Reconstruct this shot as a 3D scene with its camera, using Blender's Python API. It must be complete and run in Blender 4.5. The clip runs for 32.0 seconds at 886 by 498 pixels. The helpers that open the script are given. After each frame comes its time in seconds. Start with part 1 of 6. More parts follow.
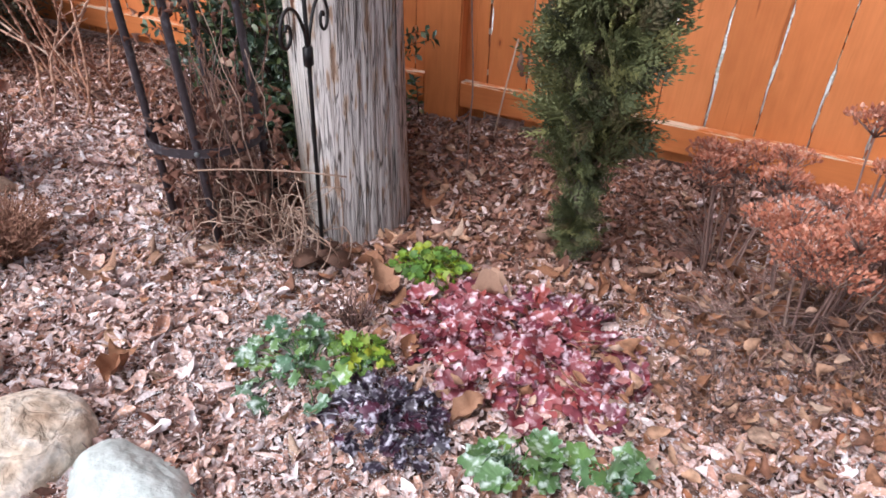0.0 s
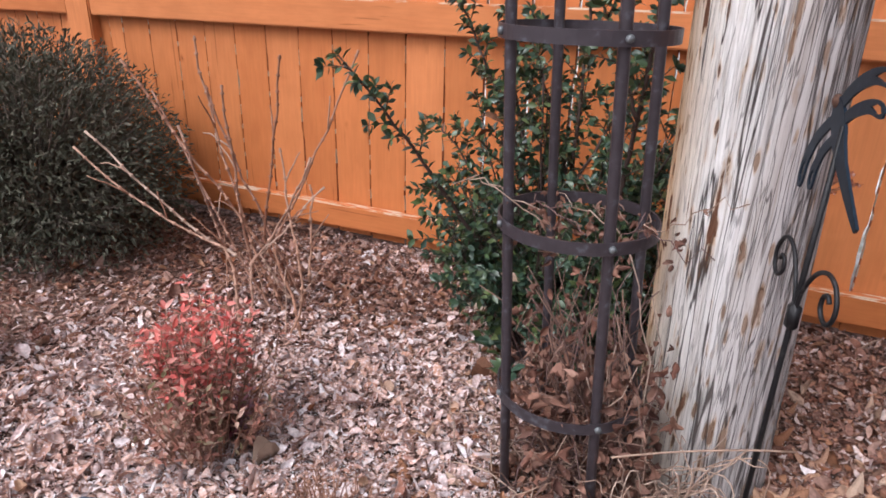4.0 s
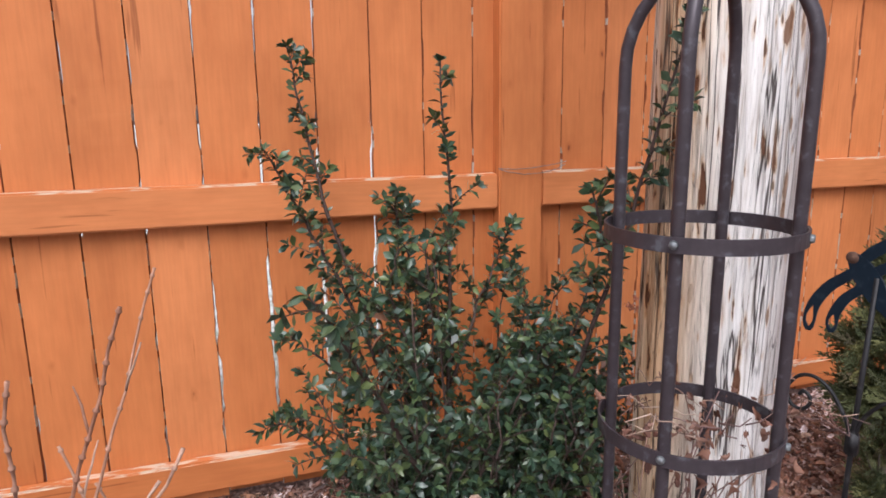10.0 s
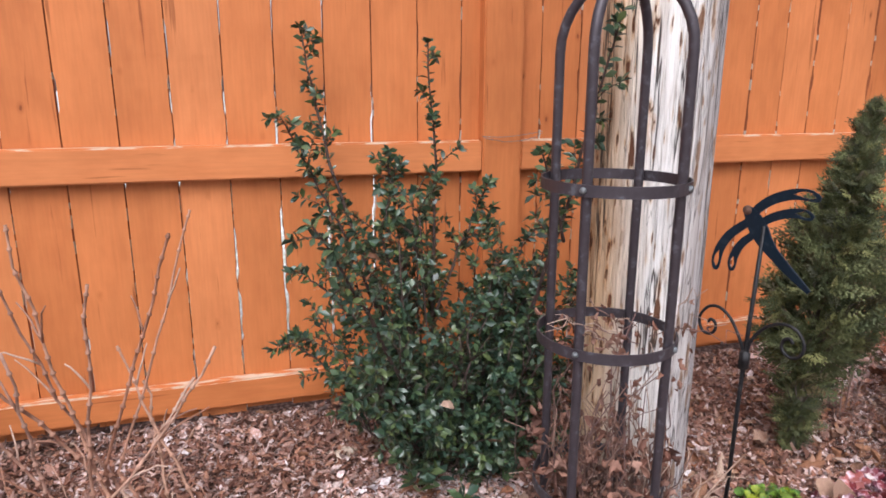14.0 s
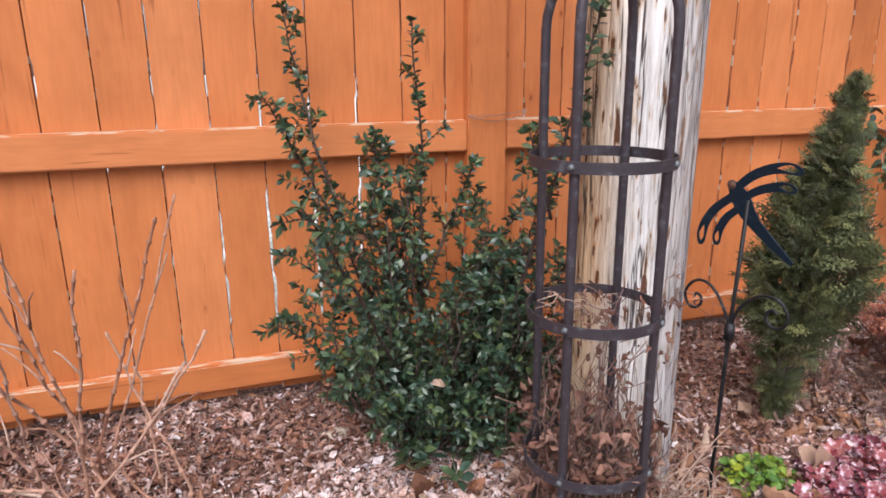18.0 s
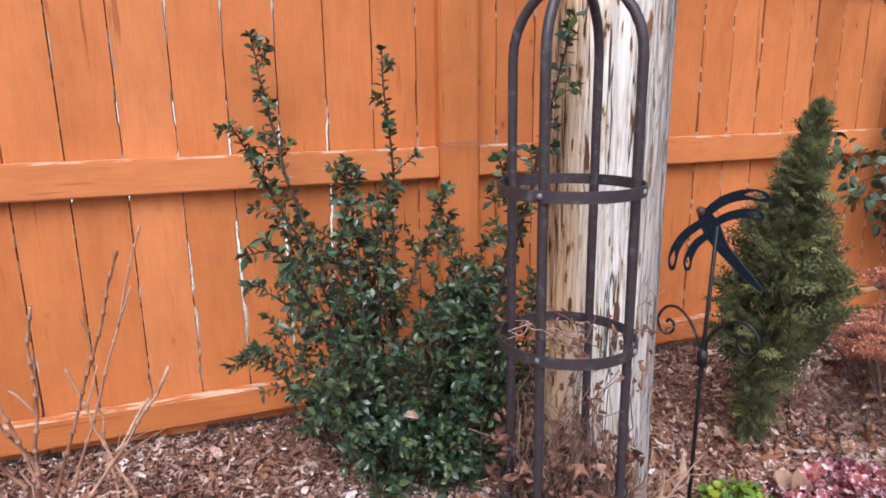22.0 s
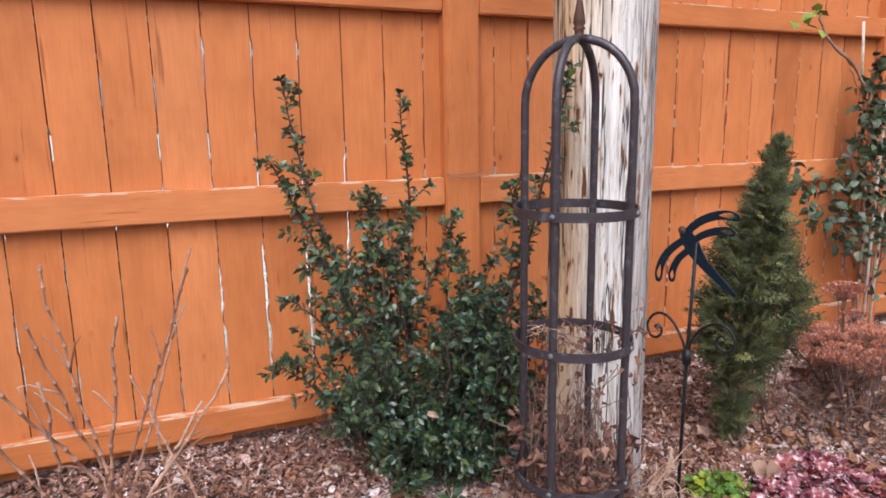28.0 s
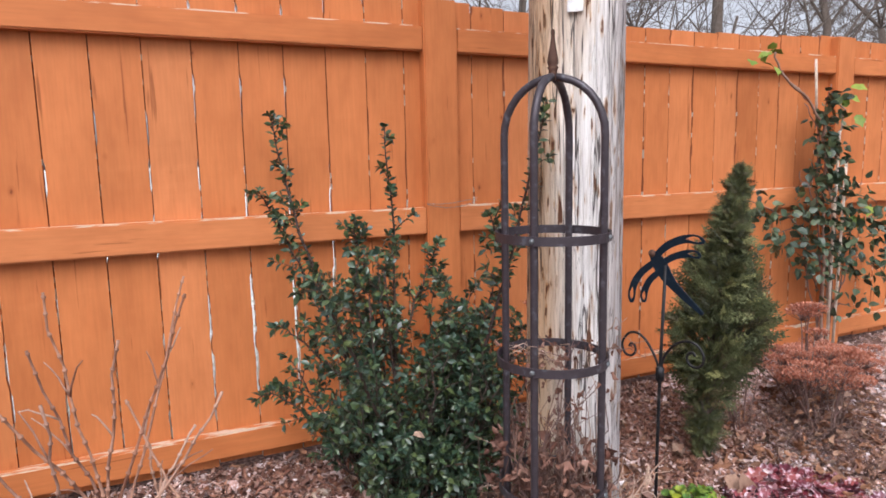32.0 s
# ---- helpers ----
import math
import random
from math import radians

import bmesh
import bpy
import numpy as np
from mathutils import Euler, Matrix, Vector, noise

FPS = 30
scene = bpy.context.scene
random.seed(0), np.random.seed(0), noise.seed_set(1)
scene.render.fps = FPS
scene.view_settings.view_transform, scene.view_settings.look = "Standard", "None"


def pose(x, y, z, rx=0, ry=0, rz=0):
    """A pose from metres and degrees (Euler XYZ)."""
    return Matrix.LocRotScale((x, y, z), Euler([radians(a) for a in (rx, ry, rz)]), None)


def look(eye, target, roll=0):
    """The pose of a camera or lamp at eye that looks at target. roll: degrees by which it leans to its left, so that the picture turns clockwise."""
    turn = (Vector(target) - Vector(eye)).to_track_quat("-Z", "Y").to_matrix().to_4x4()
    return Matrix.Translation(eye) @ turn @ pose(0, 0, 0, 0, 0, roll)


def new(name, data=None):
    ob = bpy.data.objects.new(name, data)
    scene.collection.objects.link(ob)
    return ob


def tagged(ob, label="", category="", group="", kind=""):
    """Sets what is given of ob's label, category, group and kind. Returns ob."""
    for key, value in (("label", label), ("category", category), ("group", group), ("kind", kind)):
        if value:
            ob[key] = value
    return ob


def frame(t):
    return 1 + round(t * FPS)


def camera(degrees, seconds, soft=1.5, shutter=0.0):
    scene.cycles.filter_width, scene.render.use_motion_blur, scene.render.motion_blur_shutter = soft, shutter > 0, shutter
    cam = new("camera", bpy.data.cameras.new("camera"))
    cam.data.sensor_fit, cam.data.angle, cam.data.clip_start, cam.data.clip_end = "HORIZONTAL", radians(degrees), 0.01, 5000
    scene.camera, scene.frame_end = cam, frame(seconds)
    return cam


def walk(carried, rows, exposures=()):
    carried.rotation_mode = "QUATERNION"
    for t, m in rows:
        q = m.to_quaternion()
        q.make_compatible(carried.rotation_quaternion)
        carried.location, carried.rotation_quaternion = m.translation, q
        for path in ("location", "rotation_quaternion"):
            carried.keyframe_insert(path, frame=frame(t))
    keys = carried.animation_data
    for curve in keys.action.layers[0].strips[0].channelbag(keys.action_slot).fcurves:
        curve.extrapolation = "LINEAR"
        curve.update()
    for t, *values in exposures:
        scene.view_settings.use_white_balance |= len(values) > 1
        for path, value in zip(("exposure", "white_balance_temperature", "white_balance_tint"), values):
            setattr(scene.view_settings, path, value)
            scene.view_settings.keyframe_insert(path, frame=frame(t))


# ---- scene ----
cam = camera(68.4, 32.0, 1.7)
PATH = [
    (0, (-0.017, 0.014, 0.867), (-0.763, 1.532, -0.201), 2.7),
    (0.5, (-0.147, -0.005, 0.872), (-1.02, 1.479, -0.146), 2.5),
    (1, (-0.3, -0.015, 0.899), (-1.294, 1.44, -0.047), 2.4),
    (1.5, (-0.364, 0.0, 0.929), (-1.406, 1.445, 0.02), 2.1),
    (2, (-0.399, 0.019, 0.935), (-1.388, 1.521, 0.059), 2.0),
    (2.5, (-0.537, -0.014, 0.941), (-1.398, 1.588, 0.108), 1.9),
    (3, (-0.707, -0.064, 0.954), (-1.503, 1.589, 0.158), 1.6),
    (3.5, (-0.827, -0.046, 0.95), (-1.618, 1.619, 0.175), 1.4),
    (5.5, (-1.275, 0.129, 0.982), (-1.605, 1.994, 0.341), 2.0),
    (6, (-1.378, 0.104, 1.005), (-1.542, 2.012, 0.429), 1.1),
    (6.5, (-1.431, 0.144, 1.004), (-1.468, 2.067, 0.456), 1.0),
    (7, (-1.508, 0.247, 1.012), (-1.42, 2.176, 0.491), 0.8),
    (7.5, (-1.55, 0.294, 1.023), (-1.381, 2.229, 0.547), 0.5),
    (8, (-1.619, 0.301, 1.036), (-1.283, 2.23, 0.631), 0.1),
    (8.5, (-1.705, 0.321, 1.052), (-1.196, 2.216, 0.665), -0.5),
    (9, (-1.732, 0.314, 1.053), (-1.122, 2.182, 0.683), -1.0),
    (9.5, (-1.759, 0.289, 1.047), (-1.137, 2.151, 0.664), -0.9),
    (10, (-1.761, 0.27, 1.044), (-1.142, 2.131, 0.652), -0.8),
    (10.5, (-1.771, 0.27, 1.043), (-1.172, 2.137, 0.646), -0.6),
    (11, (-1.773, 0.265, 1.047), (-1.163, 2.114, 0.586), -0.6),
    (11.5, (-1.776, 0.252, 1.038), (-1.162, 2.088, 0.538), -0.5),
    (12, (-1.771, 0.185, 1.039), (-1.166, 2.013, 0.499), -0.4),
    (12.5, (-1.781, 0.086, 1.044), (-1.17, 1.914, 0.51), -0.3),
    (13, (-1.785, 0.03, 1.046), (-1.199, 1.873, 0.538), -0.1),
    (13.5, (-1.79, 0.003, 1.043), (-1.208, 1.852, 0.55), 0.1),
    (14, (-1.782, -0.017, 1.047), (-1.203, 1.838, 0.575), 0.2),
    (14.5, (-1.773, -0.027, 1.046), (-1.203, 1.835, 0.591), 0.3),
    (16.5, (-1.795, -0.016, 1.041), (-1.235, 1.821, 0.484), -0.2),
    (17, (-1.788, -0.017, 1.043), (-1.206, 1.812, 0.482), -0.3),
    (17.5, (-1.791, -0.017, 1.044), (-1.196, 1.811, 0.495), -0.4),
    (18, (-1.793, -0.019, 1.044), (-1.172, 1.808, 0.517), -0.5),
    (18.5, (-1.799, -0.014, 1.043), (-1.171, 1.814, 0.531), -0.6),
    (19, (-1.794, -0.016, 1.047), (-1.15, 1.815, 0.567), -0.6),
    (19.5, (-1.79, -0.015, 1.049), (-1.138, 1.818, 0.584), -0.7),
    (20, (-1.788, -0.016, 1.051), (-1.132, 1.819, 0.603), -0.7),
    (20.5, (-1.782, -0.011, 1.051), (-1.114, 1.82, 0.603), -0.7),
    (21, (-1.782, -0.01, 1.053), (-1.099, 1.816, 0.605), -0.7),
    (21.5, (-1.775, -0.009, 1.052), (-1.089, 1.814, 0.598), -0.7),
    (22, (-1.771, -0.008, 1.051), (-1.083, 1.813, 0.594), -0.7),
    (22.5, (-1.771, -0.008, 1.051), (-1.079, 1.815, 0.608), -0.8),
    (23, (-1.775, -0.005, 1.055), (-1.083, 1.82, 0.616), -0.8),
    (23.5, (-1.772, -0.007, 1.055), (-1.086, 1.822, 0.627), -0.9),
    (24, (-1.764, -0.016, 1.057), (-1.089, 1.817, 0.63), -0.8),
    (24.5, (-1.757, -0.026, 1.061), (-1.072, 1.81, 0.659), -0.8),
    (25, (-1.767, -0.018, 1.064), (-1.086, 1.824, 0.683), -0.6),
    (25.5, (-1.78, -0.027, 1.066), (-1.1, 1.818, 0.699), -0.6),
    (27.5, (-1.912, -0.13, 1.076), (-1.169, 1.693, 0.722), -0.9),
    (28, (-1.942, -0.164, 1.066), (-1.177, 1.647, 0.7), -0.9),
    (28.5, (-1.956, -0.191, 1.06), (-1.177, 1.615, 0.694), -1.0),
    (29, (-1.967, -0.203, 1.053), (-1.174, 1.599, 0.696), -1.1),
    (29.5, (-1.973, -0.21, 1.057), (-1.163, 1.582, 0.695), -1.2),
    (30, (-1.974, -0.209, 1.055), (-1.152, 1.579, 0.7), -1.1),
    (30.5, (-1.98, -0.217, 1.06), (-1.145, 1.568, 0.72), -1.2),
    (31, (-1.987, -0.223, 1.061), (-1.149, 1.565, 0.746), -1.2),
    (31.5, (-1.989, -0.228, 1.061), (-1.145, 1.562, 0.77), -1.2),
    (32, (-1.996, -0.233, 1.064), (-1.156, 1.562, 0.793), -1.2),
]
walk(cam, [(t, look(eye, target, roll)) for t, eye, target, roll in PATH], [(0, 0.64, 6150, 13), (1.5, 0.55, 6150, 13), (4, 0.48, 6150, 13), (6, 0.46, 6150, 13), (9, 0.44, 6150, 13), (14, 0.56, 6150, 13), (22, 0.55, 6150, 13), (28, 0.50, 6150, 13), (32, 0.48, 6150, 13)])

# ---- light ----
world = bpy.data.worlds.new("overcast_sky")
scene.world = world
world.use_nodes = True
wn = world.node_tree.nodes
wl = world.node_tree.links
sky = wn.new("ShaderNodeTexSky")
sky.sky_type, sky.sun_disc = "NISHITA", False
sky.sun_elevation, sky.sun_rotation = radians(52), radians(205)
sky.air_density, sky.dust_density, sky.ozone_density = 0.6, 4.0, 0.6
cloud = wn.new("ShaderNodeHueSaturation")
cloud.inputs["Saturation"].default_value = 0.22
wl.new(sky.outputs[0], cloud.inputs["Color"])
wl.new(cloud.outputs[0], wn["Background"].inputs[0])
wn["Background"].inputs[1].default_value = 0.17
sun = new("sun", bpy.data.lights.new("sun", "SUN"))
sun.data.energy, sun.data.angle, sun.data.color = 1.15, radians(45), (1.0, 0.98, 0.96)
sun.matrix_world = look((-2.0, -4.2, 6.0), (0, 0, 0))


# ---- materials ----
def node_mat(name, rough=0.8, spec=0.3):
    m = bpy.data.materials.new(name)
    m.use_nodes = True
    b = m.node_tree.nodes["Principled BSDF"]
    b.inputs["Roughness"].default_value = rough
    b.inputs["Specular IOR Level"].default_value = spec
    return m, m.node_tree.nodes, m.node_tree.links, b


def ramp(nodes, stops, mode="LINEAR"):
    r = nodes.new("ShaderNodeValToRGB")
    r.color_ramp.interpolation = mode
    e = r.color_ramp.elements
    while len(e) < len(stops):
        e.new(0.5)
    for k, (p, c) in zip(e, stops):
        k.position, k.color = p, (*c, 1)
    return r


def texture(nodes, links, scale, detail=4, stretch=(1, 1, 1), kind="ShaderNodeTexNoise", coord="Object", own=False):
    c = nodes.new("ShaderNodeTexCoord")
    mp = nodes.new("ShaderNodeMapping")
    mp.inputs["Scale"].default_value = stretch
    t = nodes.new(kind)
    t.inputs["Scale"].default_value = scale
    if "Detail" in t.inputs:
        t.inputs["Detail"].default_value = detail
    links.new(c.outputs[coord], mp.inputs[0])
    if own:
        o, k = nodes.new("ShaderNodeObjectInfo"), nodes.new("ShaderNodeMath")
        k.operation, k.inputs[1].default_value = "MULTIPLY", 61.0
        links.new(o.outputs["Random"], k.inputs[0])
        links.new(k.outputs[0], mp.inputs["Location"])
    links.new(mp.outputs[0], t.inputs["Vector"])
    return t


def mix(nodes, links, fac, a, b, blend="MIX"):
    x = nodes.new("ShaderNodeMix")
    x.data_type, x.blend_type = "RGBA", blend
    for socket, v in ((x.inputs["Factor"], fac), (x.inputs["A"], a), (x.inputs["B"], b)):
        if isinstance(v, (int, float)):
            socket.default_value = v
        elif isinstance(v, tuple):
            socket.default_value = (*v, 1)
        else:
            links.new(v, socket)
    return x.outputs["Result"]


def bump(nodes, links, b, height, strength=0.3, distance=0.003):
    k = nodes.new("ShaderNodeBump")
    k.inputs["Strength"].default_value, k.inputs["Distance"].default_value = strength, distance
    links.new(height, k.inputs["Height"])
    links.new(k.outputs[0], b.inputs["Normal"])


def random_value(nodes, links):
    """One number per loose piece and per object."""
    g, o, a, f = nodes.new("ShaderNodeNewGeometry"), nodes.new("ShaderNodeObjectInfo"), nodes.new("ShaderNodeMath"), nodes.new("ShaderNodeMath")
    links.new(g.outputs["Random Per Island"], a.inputs[0])
    links.new(o.outputs["Random"], a.inputs[1])
    f.operation = "FRACT"
    links.new(a.outputs[0], f.inputs[0])
    return f.outputs[0]


def leaf_mat(name, colours, rough=0.6, spec=0.3, grain=60.0, thin=0.25, dark=0.75, speck=None, speck_at=0.62, own=False):
    """Leaves, twigs and litter: each loose piece takes one of the colours, with a fine mottle."""
    m, n, l, b = node_mat(name, rough, spec)
    r = ramp(n, [(k / max(1, len(colours) - 1), c) for k, c in enumerate(colours)])
    l.new(random_value(n, l), r.inputs[0])
    t = texture(n, l, grain, 3, own=own)
    shade = ramp(n, [(0.3, (dark,) * 3), (0.7, (1.1,) * 3)])
    l.new(t.outputs[0], shade.inputs[0])
    c = mix(n, l, 1.0, r.outputs[0], shade.outputs[0], "MULTIPLY")
    if speck:
        t2 = texture(n, l, grain * 1.3, 3, own=own)
        mask = ramp(n, [(speck_at - 0.02, (0, 0, 0)), (speck_at + 0.16, (0.8, 0.8, 0.8))])
        l.new(t2.outputs[0], mask.inputs[0])
        c = mix(n, l, mask.outputs[0], c, speck)
    l.new(c, b.inputs["Base Color"])
    b.inputs["Subsurface Weight"].default_value = 0.0
    if thin:
        b.inputs["Transmission Weight"].default_value = 0.0
    bump(n, l, b, t.outputs[0], 0.35, 0.002)
    return m


def paint_mat(name="orange_paint", worn=0.0, lying=False):
    m, n, l, b = node_mat(name, 0.62, 0.25)
    way = lambda across, along: (along, across, across) if lying else (across, across, along)
    grain = texture(n, l, 9, 5, way(14, 0.9), own=True)
    broad = texture(n, l, 2.2, 4, own=True)
    streak = texture(n, l, 6, 3, way(9, 0.45), own=True)
    o = n.new("ShaderNodeObjectInfo")
    tone = ramp(n, [(0.0, (0.52, 0.172, 0.055)), (0.5, (0.57, 0.194, 0.064)), (1.0, (0.61, 0.220, 0.080))])
    l.new(o.outputs["Random"], tone.inputs[0])
    g = ramp(n, [(0.3, (0.93,) * 3), (0.65, (1.03,) * 3)])
    l.new(grain.outputs[0], g.inputs[0])
    w = ramp(n, [(0.3, (0.86, 0.84, 0.82)), (0.7, (1.07, 1.05, 1.05))])
    l.new(broad.outputs[0], w.inputs[0])
    c = mix(n, l, 1.0, mix(n, l, 1.0, tone.outputs[0], g.outputs[0], "MULTIPLY"), w.outputs[0], "MULTIPLY")
    # fine dark checks along the grain
    sk = ramp(n, [(0.27, (0.60, 0.55, 0.52)), (0.33, (1, 1, 1))])
    l.new(streak.outputs[0], sk.inputs[0])
    c = mix(n, l, 1.0, c, sk.outputs[0], "MULTIPLY")
    # small ragged knots with a cracked heart
    kn = texture(n, l, 4.2, 0, way(2.2, 1.1), "ShaderNodeTexVoronoi", own=True)
    kw = texture(n, l, 55, 3, way(1, 0.8), own=True)
    ks, ka = n.new("ShaderNodeMath"), n.new("ShaderNodeMath")
    ks.operation, ks.inputs[1].default_value = "MULTIPLY", 0.09
    l.new(kw.outputs[0], ks.inputs[0])
    l.new(kn.outputs["Distance"], ka.inputs[0])
    l.new(ks.outputs[0], ka.inputs[1])
    km = ramp(n, [(0.074, (0.45, 0.38, 0.34)), (0.092, (0.84, 0.80, 0.76)), (0.15, (1, 1, 1))])
    l.new(ka.outputs[0], km.inputs[0])
    c = mix(n, l, 1.0, c, km.outputs[0], "MULTIPLY")
    # dents and smudges in the paint
    sm = ramp(n, [(0.40, (1.0, 1.0, 1.0)), (0.66, (0.90, 0.87, 0.85))])
    l.new(texture(n, l, 17, 6, way(1.2, 0.5), own=True).outputs[0], sm.inputs[0])
    c = mix(n, l, 1.0, c, sm.outputs[0], "MULTIPLY")
    # bare flecks
    fl = texture(n, l, 55, 4, (0.22, 1, 1) if worn > 0.8 else (1, 1, 0.6))
    fm = ramp(n, [(0.765 - 0.32 * worn, (0, 0, 0)), (0.795 - 0.26 * worn, (1, 1, 1))])
    l.new(fl.outputs[0], fm.inputs[0])
    c = mix(n, l, fm.outputs[0], c, (0.58, 0.44, 0.33))
    l.new(c, b.inputs["Base Color"])
    bump(n, l, b, grain.outputs[0], 0.14, 0.001)
    return m


def grey_wood_mat():
    """Silvered pole: long fibres, drying cracks, brown gouges."""
    m, n, l, b = node_mat("weathered_pole_wood", 0.85, 0.2)

    def math_node(op, x, y=None, v=0.0):
        k = n.new("ShaderNodeMath")
        if op == "SUBTRACT_FROM":
            # one less most of x
            k.operation = "MULTIPLY_ADD"
            k.inputs[1].default_value, k.inputs[2].default_value = -0.7, 1.0
            l.new(x, k.inputs[0])
            return k.outputs[0]
        k.operation = op
        k.inputs[1].default_value = v
        l.new(x, k.inputs[0])
        if y is not None:
            l.new(y, k.inputs[1])
        return k.outputs[0]
    streak = texture(n, l, 9, 5, (3.2, 3.2, 0.13))
    fibre = texture(n, l, 30, 6, (4, 4, 0.3))
    fibre.inputs["Distortion"].default_value = 0.6
    broad = texture(n, l, 2.6, 3, (1, 1, 0.5))
    streak.inputs["Distortion"].default_value = 0.5
    base = ramp(n, [(0.24, (0.36, 0.315, 0.29)), (0.36, (0.60, 0.55, 0.52)), (0.50, (0.765, 0.735, 0.715)), (0.70, (0.86, 0.84, 0.83))])
    l.new(streak.outputs[0], base.inputs[0])
    fb = ramp(n, [(0.28, (0.62, 0.55, 0.50)), (0.42, (0.96, 0.95, 0.94)), (0.62, (1.05, 1.05, 1.05))])
    l.new(fibre.outputs[0], fb.inputs[0])
    c = mix(n, l, 1.0, base.outputs[0], fb.outputs[0], "MULTIPLY")
    # the side turned to the house is browner, the side away from it toned darker
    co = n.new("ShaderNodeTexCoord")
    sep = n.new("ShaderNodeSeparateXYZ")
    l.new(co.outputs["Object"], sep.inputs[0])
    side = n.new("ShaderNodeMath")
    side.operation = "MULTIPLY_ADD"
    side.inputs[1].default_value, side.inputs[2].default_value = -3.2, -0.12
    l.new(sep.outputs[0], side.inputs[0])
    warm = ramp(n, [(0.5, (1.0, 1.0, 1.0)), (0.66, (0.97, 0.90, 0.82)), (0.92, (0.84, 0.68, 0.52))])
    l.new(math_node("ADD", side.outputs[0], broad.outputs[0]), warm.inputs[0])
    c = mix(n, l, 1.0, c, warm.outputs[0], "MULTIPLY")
    # dimmer light on the far side, put into the colour as a grey multiply
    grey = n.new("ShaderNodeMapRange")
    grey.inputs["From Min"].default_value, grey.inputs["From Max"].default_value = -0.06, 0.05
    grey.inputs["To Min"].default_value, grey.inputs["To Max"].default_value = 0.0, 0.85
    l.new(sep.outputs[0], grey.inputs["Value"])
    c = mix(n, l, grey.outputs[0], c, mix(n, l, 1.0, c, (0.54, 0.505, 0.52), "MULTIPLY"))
    # drying cracks: thin contour lines of stretched noises
    line = texture(n, l, 8, 4, (2.6, 2.6, 0.11))
    line.inputs["Distortion"].default_value = 0.3
    cr = ramp(n, [(0.005, (1, 1, 1)), (0.013, (0, 0, 0))])
    l.new(math_node("ABSOLUTE", math_node("SUBTRACT", line.outputs[0], None, 0.5)), cr.inputs[0])
    line2 = texture(n, l, 14, 3, (2.6, 2.6, 0.16))
    cr2 = ramp(n, [(0.003, (0.5, 0.5, 0.5)), (0.008, (0, 0, 0))])
    l.new(math_node("ABSOLUTE", math_node("SUBTRACT", line2.outputs[0], None, 0.44)), cr2.inputs[0])
    crack = math_node("MAXIMUM", cr.outputs[0], cr2.outputs[0])
    for scale, level, width, depth in ((22, 0.53, 0.018, 0.9), (38, 0.47, 0.024, 0.65)):
        fine = texture(n, l, scale, 2, (2.4, 2.4, 0.10))
        fr = ramp(n, [(0.003, (depth,) * 3), (width, (0, 0, 0))])
        l.new(math_node("ABSOLUTE", math_node("SUBTRACT", fine.outputs[0], None, level)), fr.inputs[0])
        crack = math_node("MAXIMUM", crack, math_node("MULTIPLY", fr.outputs[0], math_node("ADD", grey.outputs[0], None, 0.22)))
    c = mix(n, l, crack, c, (0.095, 0.078, 0.074))
    # gouges: long brown pits, some cells only
    def pits(scale, stretch, share, size, colour, gate=None):
        nonlocal c
        v = texture(n, l, scale, 0, stretch, "ShaderNodeTexVoronoi")
        w = texture(n, l, 75, 4, (1, 1, 0.3))
        keep = n.new("ShaderNodeSeparateColor")
        l.new(v.outputs["Color"], keep.inputs[0])
        d = math_node("ADD", v.outputs["Distance"], math_node("MULTIPLY", w.outputs[0], None, 0.85))
        d = math_node("ADD", d, math_node("MULTIPLY", math_node("GREATER_THAN", keep.outputs[0], None, share), None, 2.0))
        d = math_node("ADD", d, math_node("MULTIPLY", keep.outputs[1], None, 0.10))
        halo = ramp(n, [(size + 0.03, (0.80, 0.64, 0.50)), (size + 0.20, (1, 1, 1))])
        l.new(d, halo.inputs[0])
        c = mix(n, l, gate or 1.0, c, halo.outputs[0], "MULTIPLY")
        pit = ramp(n, [(size, (1, 1, 1)), (size + 0.035, (0, 0, 0))])
        l.new(d, pit.inputs[0])
        deep = math_node("MULTIPLY", pit.outputs[0], gate or math_node("SUBTRACT_FROM", grey.outputs[0]))
        c = mix(n, l, deep, c, colour)
        return deep
    p1 = pits(19, (1.9, 1.9, 0.36), 0.62, 0.62, (0.14, 0.062, 0.036))
    p2 = pits(46, (1.7, 1.7, 0.30), 0.6, 0.60, (0.15, 0.085, 0.06))
    # a ragged band of decay down the browner side
    rot = n.new("ShaderNodeMapRange")
    rot.inputs["From Min"].default_value, rot.inputs["From Max"].default_value = -0.128, -0.100
    rot.inputs["To Min"].default_value, rot.inputs["To Max"].default_value = 1.0, 0.0
    upright = math_node("ADD", sep.outputs[0], math_node("MULTIPLY", sep.outputs[2], None, 0.018))
    l.new(upright, rot.inputs["Value"])
    c = mix(n, l, rot.outputs[0], c, mix(n, l, 1.0, c, (0.92, 0.78, 0.63), "MULTIPLY"))
    p3 = pits(34, (1.5, 1.5, 0.34), 0.86, 0.66, (0.085, 0.040, 0.024), rot.outputs[0])
    l.new(c, b.inputs["Base Color"])
    deep = math_node("MAXIMUM", math_node("MAXIMUM", crack, p3), math_node("MAXIMUM", p1, p2))
    bump(n, l, b, math_node("SUBTRACT", fibre.outputs[0], deep), 0.8, 0.006)
    return m


